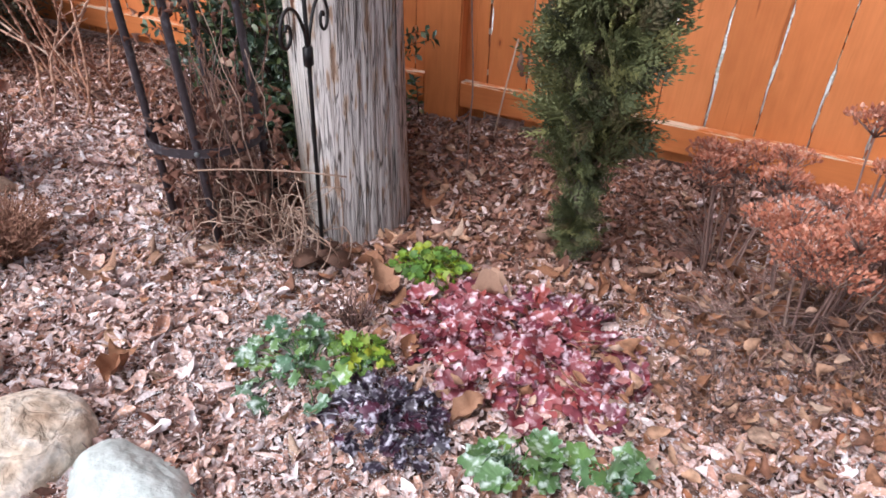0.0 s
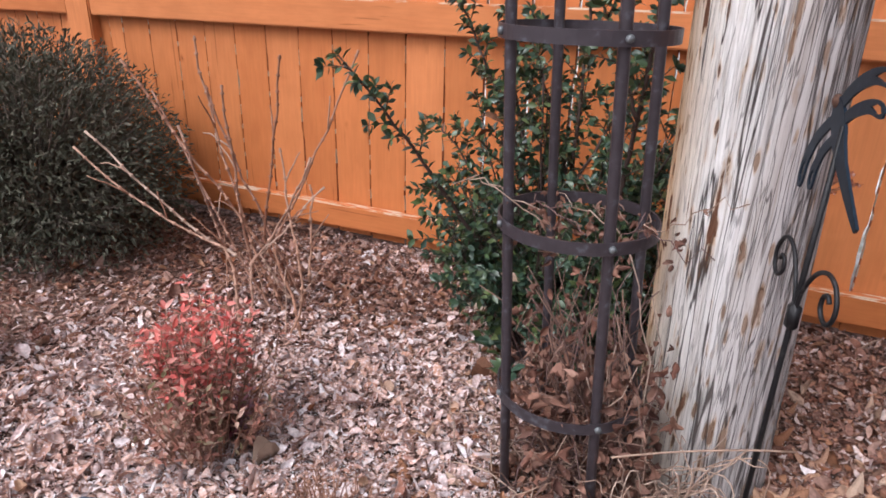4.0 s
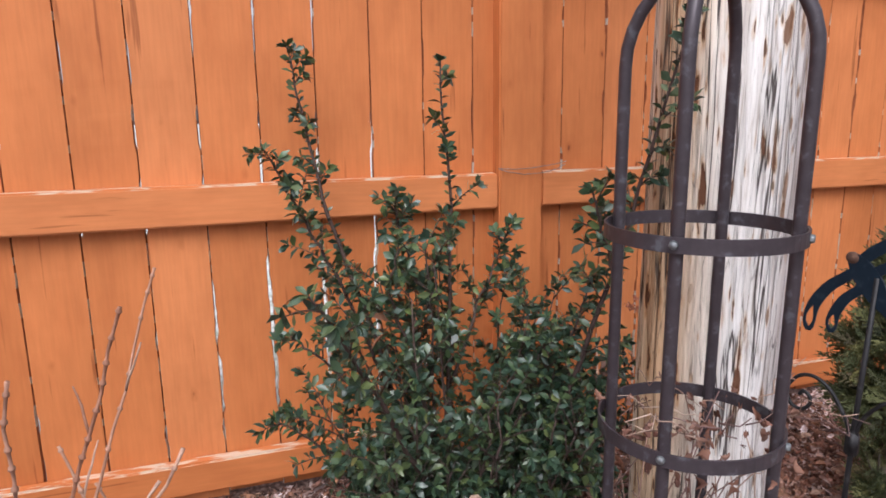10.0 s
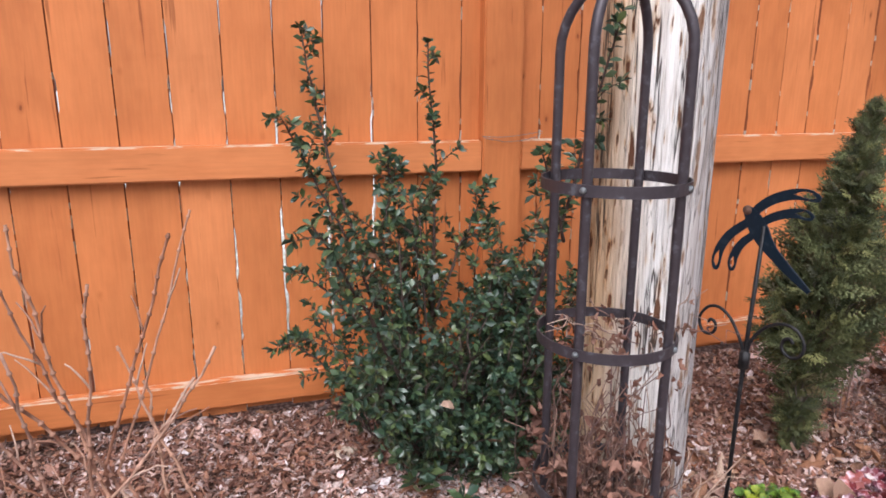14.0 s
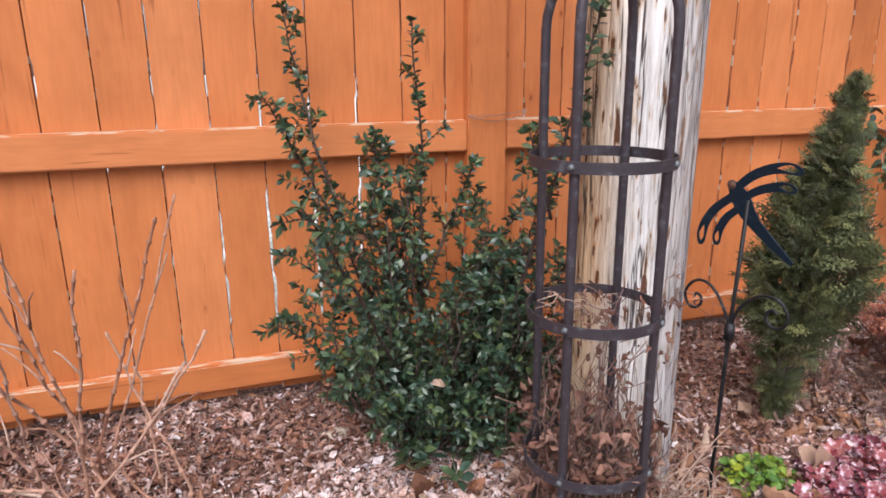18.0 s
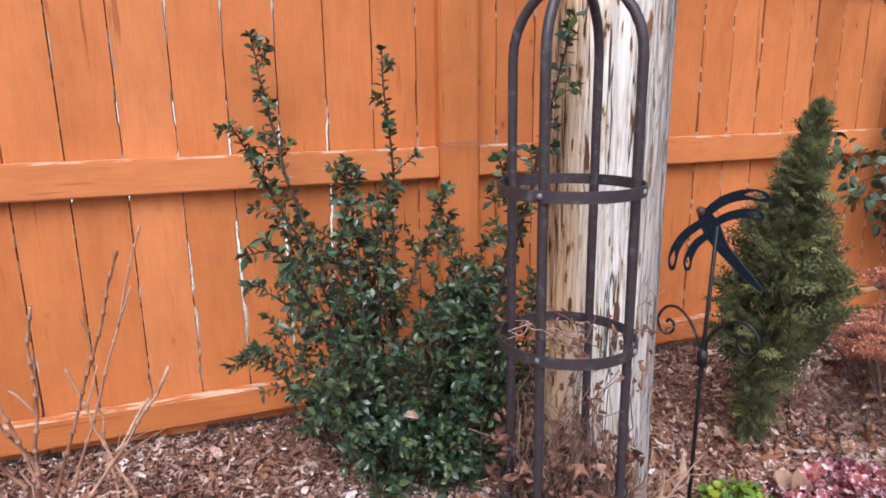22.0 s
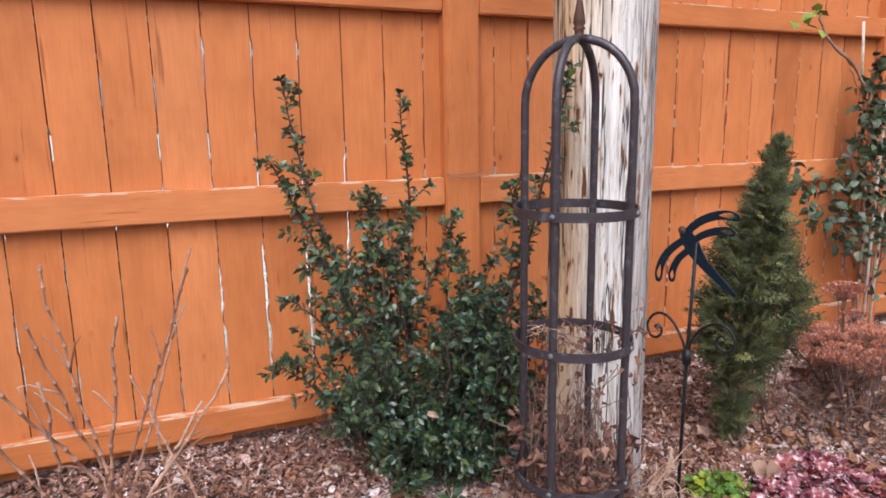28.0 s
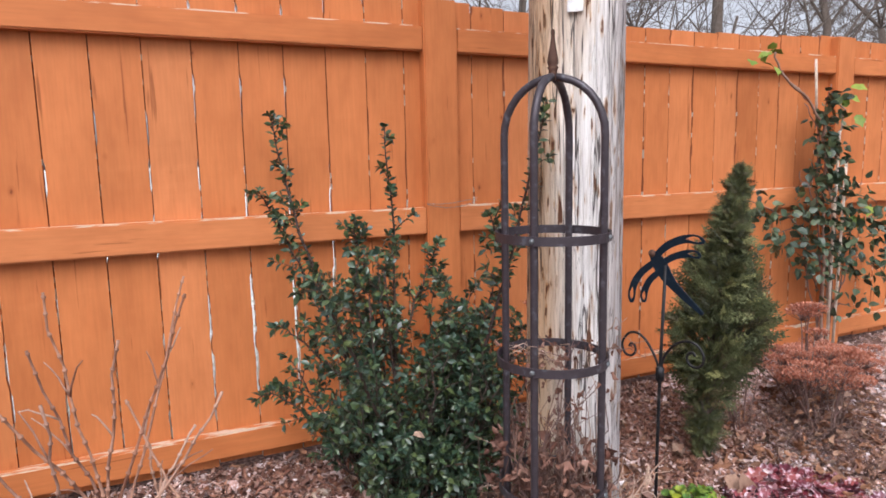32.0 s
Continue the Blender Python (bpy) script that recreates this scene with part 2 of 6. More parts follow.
def metal_mat(name, colour, spot, rough=0.55):
    m, n, l, b = node_mat(name, rough, 0.4)
    b.inputs["Metallic"].default_value = 0.35
    t = texture(n, l, 60, 6)
    r = ramp(n, [(0.30, tuple(v * 0.82 for v in colour)), (0.58, colour), (0.70, spot)])
    l.new(t.outputs[0], r.inputs[0])
    l.new(r.outputs[0], b.inputs["Base Color"])
    bump(n, l, b, t.outputs[0], 0.25, 0.001)
    return m


def stone_mat(name, a, c, d, rough_skin=True):
    m, n, l, b = node_mat(name, 0.85, 0.25)
    t = texture(n, l, 13, 6)
    t.inputs["Distortion"].default_value = 1.2
    t2 = texture(n, l, 70, 4)
    r = ramp(n, [(0.3, a), (0.5, c), (0.7, d)])
    l.new(t.outputs[0], r.inputs[0])
    s = ramp(n, [(0.36, (0.66 if rough_skin else 0.86,) * 3), (0.60, (1.10 if rough_skin else 1.04,) * 3)])
    l.new(t2.outputs[0], s.inputs[0])
    c = mix(n, l, 1.0, r.outputs[0], s.outputs[0], "MULTIPLY")
    height = t2.outputs[0]
    if rough_skin:
        # thin grey veins and pits
        v = texture(n, l, 22, 8)
        v.inputs["Distortion"].default_value = 0.8
        sb, ab = n.new("ShaderNodeMath"), n.new("ShaderNodeMath")
        sb.operation, sb.inputs[1].default_value, ab.operation = "SUBTRACT", 0.47, "ABSOLUTE"
        l.new(v.outputs[0], sb.inputs[0])
        l.new(sb.outputs[0], ab.inputs[0])
        vm = ramp(n, [(0.003, (0.66, 0.63, 0.60)), (0.045, (1, 1, 1))])
        l.new(ab.outputs[0], vm.inputs[0])
        c = mix(n, l, 0.4, c, mix(n, l, 1.0, c, vm.outputs[0], "MULTIPLY"))
        ad = n.new("ShaderNodeMath")
        l.new(t2.outputs[0], ad.inputs[0])
        l.new(vm.outputs[0], ad.inputs[1])
        height = ad.outputs[0]
    l.new(c, b.inputs["Base Color"])
    bump(n, l, b, height, 0.7, 0.006)
    return m


def soil_mat():
    m, n, l, b = node_mat("mulch_soil", 0.95, 0.1)
    t = texture(n, l, 70, 4)
    t2 = texture(n, l, 3, 3)
    r = ramp(n, [(0.3, (0.06, 0.034, 0.026)), (0.5, (0.15, 0.088, 0.070)), (0.66, (0.32, 0.215, 0.18))])
    l.new(t.outputs[0], r.inputs[0])
    s = ramp(n, [(0.35, (0.7,) * 3), (0.65, (1.1,) * 3)])
    l.new(t2.outputs[0], s.inputs[0])
    # unseen ground beyond the fence, made pale so the gaps between boards look bright
    co, sep = n.new("ShaderNodeTexCoord"), n.new("ShaderNodeSeparateXYZ")
    l.new(co.outputs["Object"], sep.inputs[0])
    far = n.new("ShaderNodeMapRange")
    far.inputs["From Min"].default_value, far.inputs["From Max"].default_value = 2.15, 2.6
    l.new(sep.outputs[1], far.inputs["Value"])
    far_pale = ramp(n, [(0.35, (0.40, 0.42, 0.36)), (0.6, (0.74, 0.75, 0.76))])
    l.new(texture(n, l, 14, 5).outputs[0], far_pale.inputs[0])
    bed = mix(n, l, 1.0, r.outputs[0], s.outputs[0], "MULTIPLY")
    l.new(mix(n, l, far.outputs[0], bed, far_pale.outputs[0]), b.inputs["Base Color"])
    bump(n, l, b, t.outputs[0], 0.8, 0.01)
    return m


PAINT, RAIL_PAINT, WORN = paint_mat(), paint_mat("orange_rail_paint", 0.0, True), paint_mat("worn_orange_paint", 0.9, True)
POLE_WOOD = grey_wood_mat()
IRON = metal_mat("brown_grey_iron", (0.064, 0.053, 0.062), (0.110, 0.112, 0.130), 0.42)
BOLT = metal_mat("galvanised_bolt", (0.16, 0.17, 0.18), (0.34, 0.36, 0.38), 0.45)
RUST = metal_mat("rusted_iron", (0.105, 0.054, 0.038), (0.19, 0.10, 0.070), 0.75)
BLACK = metal_mat("black_iron", (0.016, 0.015, 0.017), (0.045, 0.043, 0.045), 0.5)
BLUE = metal_mat("dark_blue_metal", (0.008, 0.019, 0.034), (0.02, 0.035, 0.052), 0.42)
SOIL = soil_mat()
JOINT = leaf_mat("dirty_board_edge", [(0.36, 0.120, 0.058), (0.42, 0.140, 0.064), (0.28, 0.095, 0.048)], 0.85, 0.15, 60)
SNOW = leaf_mat("snow_grain", [(0.80, 0.80, 0.84), (0.86, 0.86, 0.88)], 0.6, 0.3, 90, dark=0.95)
LITTER = leaf_mat("leaf_mulch", [(0.76, 0.57, 0.545), (0.40, 0.200, 0.150), (0.70, 0.49, 0.425), (0.17, 0.080, 0.063), (0.56, 0.31, 0.225), (0.85, 0.76, 0.77), (0.32, 0.150, 0.108), (0.74, 0.54, 0.49), (0.60, 0.36, 0.27), (0.86, 0.79, 0.82), (0.44, 0.215, 0.145), (0.80, 0.68, 0.69)], 0.85, 0.15, 130, dark=0.6, speck=(0.82, 0.76, 0.79), speck_at=0.55)
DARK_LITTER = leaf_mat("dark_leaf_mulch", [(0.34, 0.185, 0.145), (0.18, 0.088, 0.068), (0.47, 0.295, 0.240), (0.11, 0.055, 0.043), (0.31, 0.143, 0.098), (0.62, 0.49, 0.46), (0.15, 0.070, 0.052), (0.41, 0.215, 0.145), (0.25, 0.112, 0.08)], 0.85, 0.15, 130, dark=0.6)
BROWN_LEAF = leaf_mat("dry_brown_leaf", [(0.24, 0.102, 0.055), (0.41, 0.205, 0.120), (0.16, 0.070, 0.042), (0.50, 0.305, 0.205), (0.31, 0.122, 0.062), (0.58, 0.415, 0.32), (0.21, 0.092, 0.058)], 0.75, 0.2, 75, dark=0.45)
DEAD_LEAF = leaf_mat("crumpled_dead_leaf", [(0.18, 0.082, 0.060), (0.29, 0.150, 0.108), (0.11, 0.052, 0.042), (0.33, 0.190, 0.145), (0.21, 0.096, 0.070)], 0.8, 0.15, 60)
HOLLY = leaf_mat("holly_leaf", [(0.018, 0.038, 0.025), (0.037, 0.070, 0.039), (0.070, 0.112, 0.048), (0.025, 0.050, 0.033), (0.118, 0.155, 0.052), (0.031, 0.060, 0.041), (0.054, 0.094, 0.062)], 0.28, 0.5, 30)
HOLLY_STEM = leaf_mat("holly_stem", [(0.055, 0.035, 0.032), (0.085, 0.055, 0.045)], 0.7, 0.3, 60)
THUJA = leaf_mat("arborvitae_spray", [(0.056, 0.070, 0.036), (0.122, 0.134, 0.054), (0.080, 0.096, 0.045), (0.215, 0.215, 0.082), (0.042, 0.050, 0.030), (0.145, 0.115, 0.055)], 0.6, 0.3, 120)
BOX = leaf_mat("boxwood_leaf", [(0.042, 0.046, 0.032), (0.078, 0.080, 0.050), (0.062, 0.056, 0.040), (0.120, 0.120, 0.086), (0.105, 0.080, 0.056)], 0.6, 0.3, 40)
BARK = leaf_mat("grey_bark", [(0.12, 0.095, 0.08), (0.16, 0.13, 0.11)], 0.9, 0.1, 20)
TWIG = leaf_mat("pale_twig", [(0.30, 0.145, 0.090), (0.40, 0.25, 0.18), (0.24, 0.110, 0.075), (0.36, 0.195, 0.130), (0.48, 0.34, 0.27)], 0.75, 0.2, 70)
CANE = leaf_mat("reddish_cane", [(0.34, 0.165, 0.108), (0.44, 0.260, 0.185), (0.28, 0.132, 0.090), (0.52, 0.375, 0.300), (0.39, 0.210, 0.145)], 0.7, 0.25, 70)
STRAW = leaf_mat("dry_straw", [(0.36, 0.235, 0.175), (0.50, 0.37, 0.30), (0.27, 0.165, 0.125)], 0.75, 0.2, 70)
LOW_RED = leaf_mat("nandina_low_leaf", [(0.30, 0.115, 0.085), (0.42, 0.21, 0.16), (0.20, 0.08, 0.06), (0.50, 0.32, 0.26), (0.16, 0.14, 0.07)], 0.7, 0.2, 50)
RED = leaf_mat("nandina_red_leaf", [(0.60, 0.085, 0.070), (0.74, 0.24, 0.20), (0.46, 0.055, 0.05), (0.72, 0.40, 0.34), (0.56, 0.09, 0.07)], 0.5, 0.35, 50)
HEU_RED = leaf_mat("red_heuchera_leaf", [(0.180, 0.026, 0.042), (0.265, 0.048, 0.055), (0.130, 0.021, 0.042), (0.235, 0.062, 0.095), (0.310, 0.068, 0.058), (0.200, 0.034, 0.048)], 0.42, 0.4, 2.6, dark=0.55, own=True, speck=(0.82, 0.66, 0.74), speck_at=0.53)
HEU_PURPLE = leaf_mat("purple_heuchera_leaf", [(0.022, 0.015, 0.028), (0.045, 0.024, 0.048), (0.035, 0.028, 0.046), (0.12, 0.022, 0.055)], 0.4, 0.4, 2.6, dark=0.55, own=True, speck=(0.62, 0.60, 0.70), speck_at=0.53)
HEU_GREEN = leaf_mat("green_heuchera_leaf", [(0.080, 0.175, 0.055), (0.055, 0.125, 0.065), (0.13, 0.24, 0.06), (0.065, 0.145, 0.09), (0.17, 0.29, 0.06)], 0.42, 0.4, 2.6, dark=0.55, own=True, speck=(0.62, 0.70, 0.68), speck_at=0.53)
HEU_LIME = leaf_mat("lime_heuchera_leaf", [(0.22, 0.34, 0.03), (0.11, 0.23, 0.04), (0.34, 0.38, 0.03), (0.07, 0.16, 0.04), (0.17, 0.30, 0.035)], 0.5, 0.35, 2.6, dark=0.55, own=True)
PURPLE_STEM = leaf_mat("purple_brown_stem", [(0.19, 0.115, 0.105), (0.27, 0.175, 0.15), (0.13, 0.078, 0.07), (0.33, 0.23, 0.19)], 0.85, 0.15, 70)
SEDUM = leaf_mat("dry_sedum_head", [(0.50, 0.190, 0.116), (0.40, 0.136, 0.084), (0.58, 0.270, 0.182), (0.31, 0.100, 0.067), (0.65, 0.37, 0.28)], 0.85, 0.15, 90)
BARBERRY = leaf_mat("barberry_twig", [(0.27, 0.140, 0.098), (0.37, 0.205, 0.145), (0.18, 0.090, 0.068)], 0.85, 0.15, 70)
DULL = leaf_mat("dead_stem", [(0.19, 0.115, 0.095), (0.27, 0.165, 0.13), (0.13, 0.08, 0.07), (0.24, 0.15, 0.14)], 0.85, 0.15, 70)
IVY = leaf_mat("vine_leaf", [(0.030, 0.052, 0.030), (0.056, 0.088, 0.044), (0.022, 0.040, 0.027), (0.100, 0.135, 0.058), (0.044, 0.070, 0.046), (0.120, 0.150, 0.078)], 0.42, 0.45, 3.0, dark=0.7, own=True)
YELLOW_GREEN = leaf_mat("yellow_green_leaf", [(0.15, 0.25, 0.035), (0.25, 0.31, 0.05), (0.11, 0.20, 0.04)], 0.55, 0.3, 3.0, own=True)
STONE_TAN = stone_mat("tan_boulder", (0.44, 0.31, 0.22), (0.66, 0.55, 0.45), (0.80, 0.74, 0.69))
STONE_PATCH = stone_mat("pale_patched_boulder", (0.46, 0.34, 0.26), (0.70, 0.62, 0.57), (0.82, 0.79, 0.78))
STONE_GREY = stone_mat("grey_green_boulder", (0.42, 0.46, 0.45), (0.51, 0.55, 0.54), (0.58, 0.61, 0.60), False)
STONE_WHITE = stone_mat("white_boulder", (0.42, 0.40, 0.38), (0.66, 0.65, 0.64), (0.80, 0.80, 0.80))
SLATE = stone_mat("blue_slate", (0.028, 0.031, 0.046), (0.060, 0.066, 0.092), (0.46, 0.46, 0.53), False)
PLASTIC = stone_mat("black_plastic", (0.012, 0.012, 0.013), (0.018, 0.018, 0.019), (0.03, 0.03, 0.03), False)
WHITE = stone_mat("white_plastic", (0.72, 0.72, 0.72), (0.78, 0.78, 0.78), (0.82, 0.82, 0.82), False)
CUT_WOOD = stone_mat("pale_bare_wood", (0.50, 0.38, 0.28), (0.62, 0.52, 0.43), (0.72, 0.65, 0.58), False)


# ---- builders ----
def link_mesh(name, mesh, material, parent=None, label="", kind=""):
    ob = new(name, mesh)
    if material and not mesh.materials:
        mesh.materials.append(material)
    if parent:
        ob.parent = parent
    return tagged(ob, label, "", "", kind)


def part(name, bm, material, parent, label="", kind="", smooth=True):
    mesh = bpy.data.meshes.new(name)
    bm.to_mesh(mesh)
    bm.free()
    if smooth:
        mesh.shade_smooth()
    return link_mesh(name, mesh, material, parent, label, kind)


def thing(name, place, label, category, group="", kind="", turn=0.0):
    e = new(name)
    e.empty_display_size = 0.05
    e.matrix_basis = pose(*place, 0, 0, turn)
    return tagged(e, label, category, group, kind)


def mesh_of(name, verts, faces, smooth=True):
    mesh = bpy.data.meshes.new(name)
    mesh.from_pydata([tuple(v) for v in verts], [], faces)
    if smooth:
        mesh.shade_smooth()
    return mesh


def box(bm, lo, hi, bevel=0.0):
    r = bmesh.ops.create_cube(bm, size=1.0)
    c = [(a + b) / 2 for a, b in zip(lo, hi)]
    s = [b - a for a, b in zip(lo, hi)]
    for v in r["verts"]:
        v.co = Vector([c[i] + v.co[i] * s[i] for i in range(3)])
    if bevel:
        edges = list({e for v in r["verts"] for e in v.link_edges})
        bmesh.ops.bevel(bm, geom=edges, offset=bevel, segments=2, affect="EDGES")
    return bm


def tube_arrays(points, radii, sides=8):
    """Vertices and faces of a tube along points."""
    verts, faces = [], []
    points = [Vector(p) for p in points]
    side = None
    for i, p in enumerate(points):
        d = (points[min(i + 1, len(points) - 1)] - points[max(i - 1, 0)]).normalized()
        if side is None:
            side = d.orthogonal().normalized()
        side = (side - d * side.dot(d)).normalized()
        up = d.cross(side)
        r = radii[i] if isinstance(radii, (list, tuple)) else radii
        for k in range(sides):
            a = 2 * math.pi * k / sides
            verts.append(p + (side * math.cos(a) + up * math.sin(a)) * r)
    for i in range(len(points) - 1):
        for k in range(sides):
            k2 = (k + 1) % sides
            faces.append((i * sides + k, i * sides + k2, (i + 1) * sides + k2, (i + 1) * sides + k))
    faces.append(tuple(range(sides - 1, -1, -1)))
    faces.append(tuple(range((len(points) - 1) * sides, len(points) * sides)))
    return verts, faces


def tube(name, points, radii, material, parent, sides=8, label=""):
    v, f = tube_arrays(points, radii, sides)
    return link_mesh(name, mesh_of(name, v, f), material, parent, label)


def joined(chunks):
    verts, faces = [], []
    for v, f in chunks:
        o = len(verts)
        verts.extend(v)
        faces.extend(tuple(i + o for i in q) for q in f)
    return verts, faces


def tubes(name, paths, material, parent, sides=5, kind="", label=""):
    """Many thin stems in one mesh: paths of (points, radii)."""
    v, f = joined([tube_arrays(p, r, sides) for p, r in paths])
    return link_mesh(name, mesh_of(name, v, f), material, parent, label, kind)


def bend(a, b, sag=0.0, n=7, rng=None, wob=0.0, side=(0, 0, 1)):
    """A path from a to b that bows by sag towards side, with some wobble."""
    a, b, side = Vector(a), Vector(b), Vector(side)
    out = []
    for i in range(n):
        s = i / (n - 1)
        p = a.lerp(b, s) + side * (sag * 4 * s * (1 - s))
        if rng and 0 < i:
            p += Vector((rng.uniform(-wob, wob), rng.uniform(-wob, wob), rng.uniform(-wob, wob))) * (0.4 + s)
        out.append(p)
    return out


def taper(r0, r1, n=7):
    return [r0 + (r1 - r0) * i / (n - 1) for i in range(n)]


def leaf_shape(width=0.5, fold=0.18, curl=0.15, rows=3, lobes=0.0, blunt=0.85):
    """A leaf one unit long along +x, folded at its midrib, curling at its tip."""
    verts, faces = [(0, 0, 0)], []
    for i in range(1, rows + 1):
        s = i / (rows + 1)
        w = width * 0.5 * math.sin(math.pi * s ** blunt) * (1 + lobes * (1 if i % 2 else -1))
        z = -curl * s * s
        verts += [(s, w, z + fold * w), (s, 0, z), (s, -w, z + fold * w)]
    verts.append((1, 0, -curl))
    t = len(verts) - 1
    faces += [(0, 2, 1), (0, 3, 2)]
    for i in range(rows - 1):
        a, b = 1 + 3 * i, 4 + 3 * i
        faces += [(a, a + 1, b + 1, b), (a + 1, a + 2, b + 2, b + 1)]
    a = 1 + 3 * (rows - 1)
    faces += [(a, a + 1, t), (a + 1, a + 2, t)]
    return np.array(verts, float), faces


def crumpled(rng, width=0.6, rows=6, fold=0.4, curl=0.4, rough=0.05, jag=0.25):
    """A dry leaf or scrap one unit long, ragged at its rim and crumpled."""
    cols = (-1, -0.5, 0, 0.5, 1)
    verts, faces = [], []
    bow = rng.uniform(-0.12, 0.12)
    for i in range(rows + 1):
        s = i / rows
        w = width * 0.5 * max(0.06, math.sin(math.pi * min(0.97, 0.05 + 0.92 * s)) ** 0.8)
        l, r = (1 + rng.uniform(-jag, jag)), (1 + rng.uniform(-jag, jag))
        for c in cols:
            y = c * w * (l if c < 0 else r) + bow * math.sin(math.pi * s)
            verts.append((s, y, fold * abs(c) ** 1.5 * w + curl * (s - 0.5) ** 2 + rng.uniform(-rough, rough)))
    for i in range(rows):
        for k in range(4):
            a = 5 * i + k
            faces.append((a, a + 1, a + 6, a + 5))
    return np.array(verts, float), faces


def scrap(rng):
    """A small shred of dry leaf, tapered at both ends, cupped and curled."""
    w, cup, curl, twist = rng.uniform(0.22, 0.62), rng.choice((-1, 1)) * rng.uniform(0.2, 1.1), rng.uniform(-0.9, 1.1), rng.uniform(-0.5, 0.5)
    verts, faces = [], []
    for i, f in enumerate((rng.uniform(0.2, 0.6), rng.uniform(0.8, 1.1), rng.uniform(0.7, 1.0), rng.uniform(0.1, 0.5))):
        s = i / 3
        for c in (-1, 0, 1):
            y = c * w * 0.5 * f * rng.uniform(0.8, 1.2)
            verts.append((s + rng.uniform(-0.06, 0.06), y + 0.12 * curl * s, cup * abs(y) + curl * (s - 0.5) ** 2 + twist * y * (s - 0.5)))
    for i in range(3):
        for k in range(2):
            a = 3 * i + k
            faces.append((a, a + 1, a + 4, a + 3))
    return np.array(verts, float), faces


def round_leaf(lobes=7, depth=0.16, cup=0.12, ruffle=0.05):
    """A lobed round leaf one unit across, stalk at the origin's edge, in the plane of x and y."""
    n = lobes * 4
    verts, faces = [(0.08, 0, 0)], []
    for ring, f in ((1, 0.5), (2, 1.0)):
        for k in range(n):
            a = math.radians(22) + (2 * math.pi - math.radians(44)) * k / (n - 1) + math.pi
            r = 0.5 * f * (1 - depth * (0.5 + 0.5 * math.cos(lobes * 2 * math.pi * k / (n - 1))) * (f == 1))
            verts.append((0.4 + r * math.cos(a), r * math.sin(a), cup * f * f * 0.5 + ruffle * (f == 1) * math.sin(k * 2.4)))
    for k in range(n - 1):
        faces.append((0, 1 + k, 2 + k))
        faces.append((1 + k, 1 + n + k, 2 + n + k, 2 + k))
    return np.array(verts, float), faces


def frames_of(directions, rolls, tilts=None):
    """Rotation matrices whose x axis is the direction."""
    d = directions / np.linalg.norm(directions, axis=1, keepdims=True)
    ref = np.tile([0.0, 0.0, 1.0], (len(d), 1))
    ref[np.abs(d[:, 2]) > 0.95] = [1.0, 0.0, 0.0]
    y = np.cross(ref, d)
    y /= np.linalg.norm(y, axis=1, keepdims=True)
    z = np.cross(d, y)
    c, s = np.cos(rolls)[:, None], np.sin(rolls)[:, None]
    return np.stack([d, y * c + z * s, -y * s + z * c], axis=2)


def scatter(name, shapes, places, directions, rolls, sizes, material, parent=None, kind="stuff", label="", smooth=False):
    """Many leaves in one mesh. shapes: (verts, faces) to pick from in turn."""
    R = frames_of(np.asarray(directions, float), np.asarray(rolls, float))
    places, sizes = np.asarray(places, float), np.asarray(sizes, float)
    verts, faces, o = [], [], 0
    for k, (sv, sf) in enumerate(shapes):
        idx = np.arange(k, len(places), len(shapes))
        if not len(idx):
            continue
        v = np.einsum("nij,vj->nvi", R[idx], sv) * sizes[idx][:, None, None] + places[idx][:, None, :]
        m = len(sv)
        verts.append(v.reshape(-1, 3))
        for j in range(len(idx)):
            b = o + j * m
            faces.extend(tuple(i + b for i in q) for q in sf)
        o += m * len(idx)
    mesh = bpy.data.meshes.new(name)
    mesh.from_pydata(np.concatenate(verts).tolist(), [], faces)
    if smooth:
        mesh.shade_smooth()
    return link_mesh(name, mesh, material, parent, label, kind)


def leaf_parts(name, shapes, places, directions, rolls, sizes, material, parent, label=""):
    """Leaves as parts of their own, which share a few meshes."""
    meshes = []
    for v, f in shapes:
        m = mesh_of(name, v, f)
        m.materials.append(material)
        meshes.append(m)
    R = frames_of(np.asarray(directions, float), np.asarray(rolls, float))
    for k, p in enumerate(places):
        ob = new(name, meshes[k % len(meshes)])
        ob.parent = parent
        m = Matrix(R[k].tolist()).to_4x4()
        m.translation = Vector(p)
        ob.matrix_basis = m @ Matrix.Scale(float(sizes[k]), 4)
        if label:
            tagged(ob, label)


# ---- ground ----
def ground_z(x, y):
    """Height of the bed: nearly level, a little uneven, rising slightly towards the fence."""
    z = 0.025 + 0.02 * max(0.0, min(1.0, (y - 0.6) / 1.3))
    # trodden hollow round the foot of the pole
    z -= 0.040 * math.exp(-((x + 0.86) ** 2 + (y - 1.18) ** 2) / 0.045)
    z += 0.012 * noise.noise((x * 2.1, y * 2.1, 3.0)) + 0.006 * noise.noise((x * 7, y * 7, 9.0))
    return z


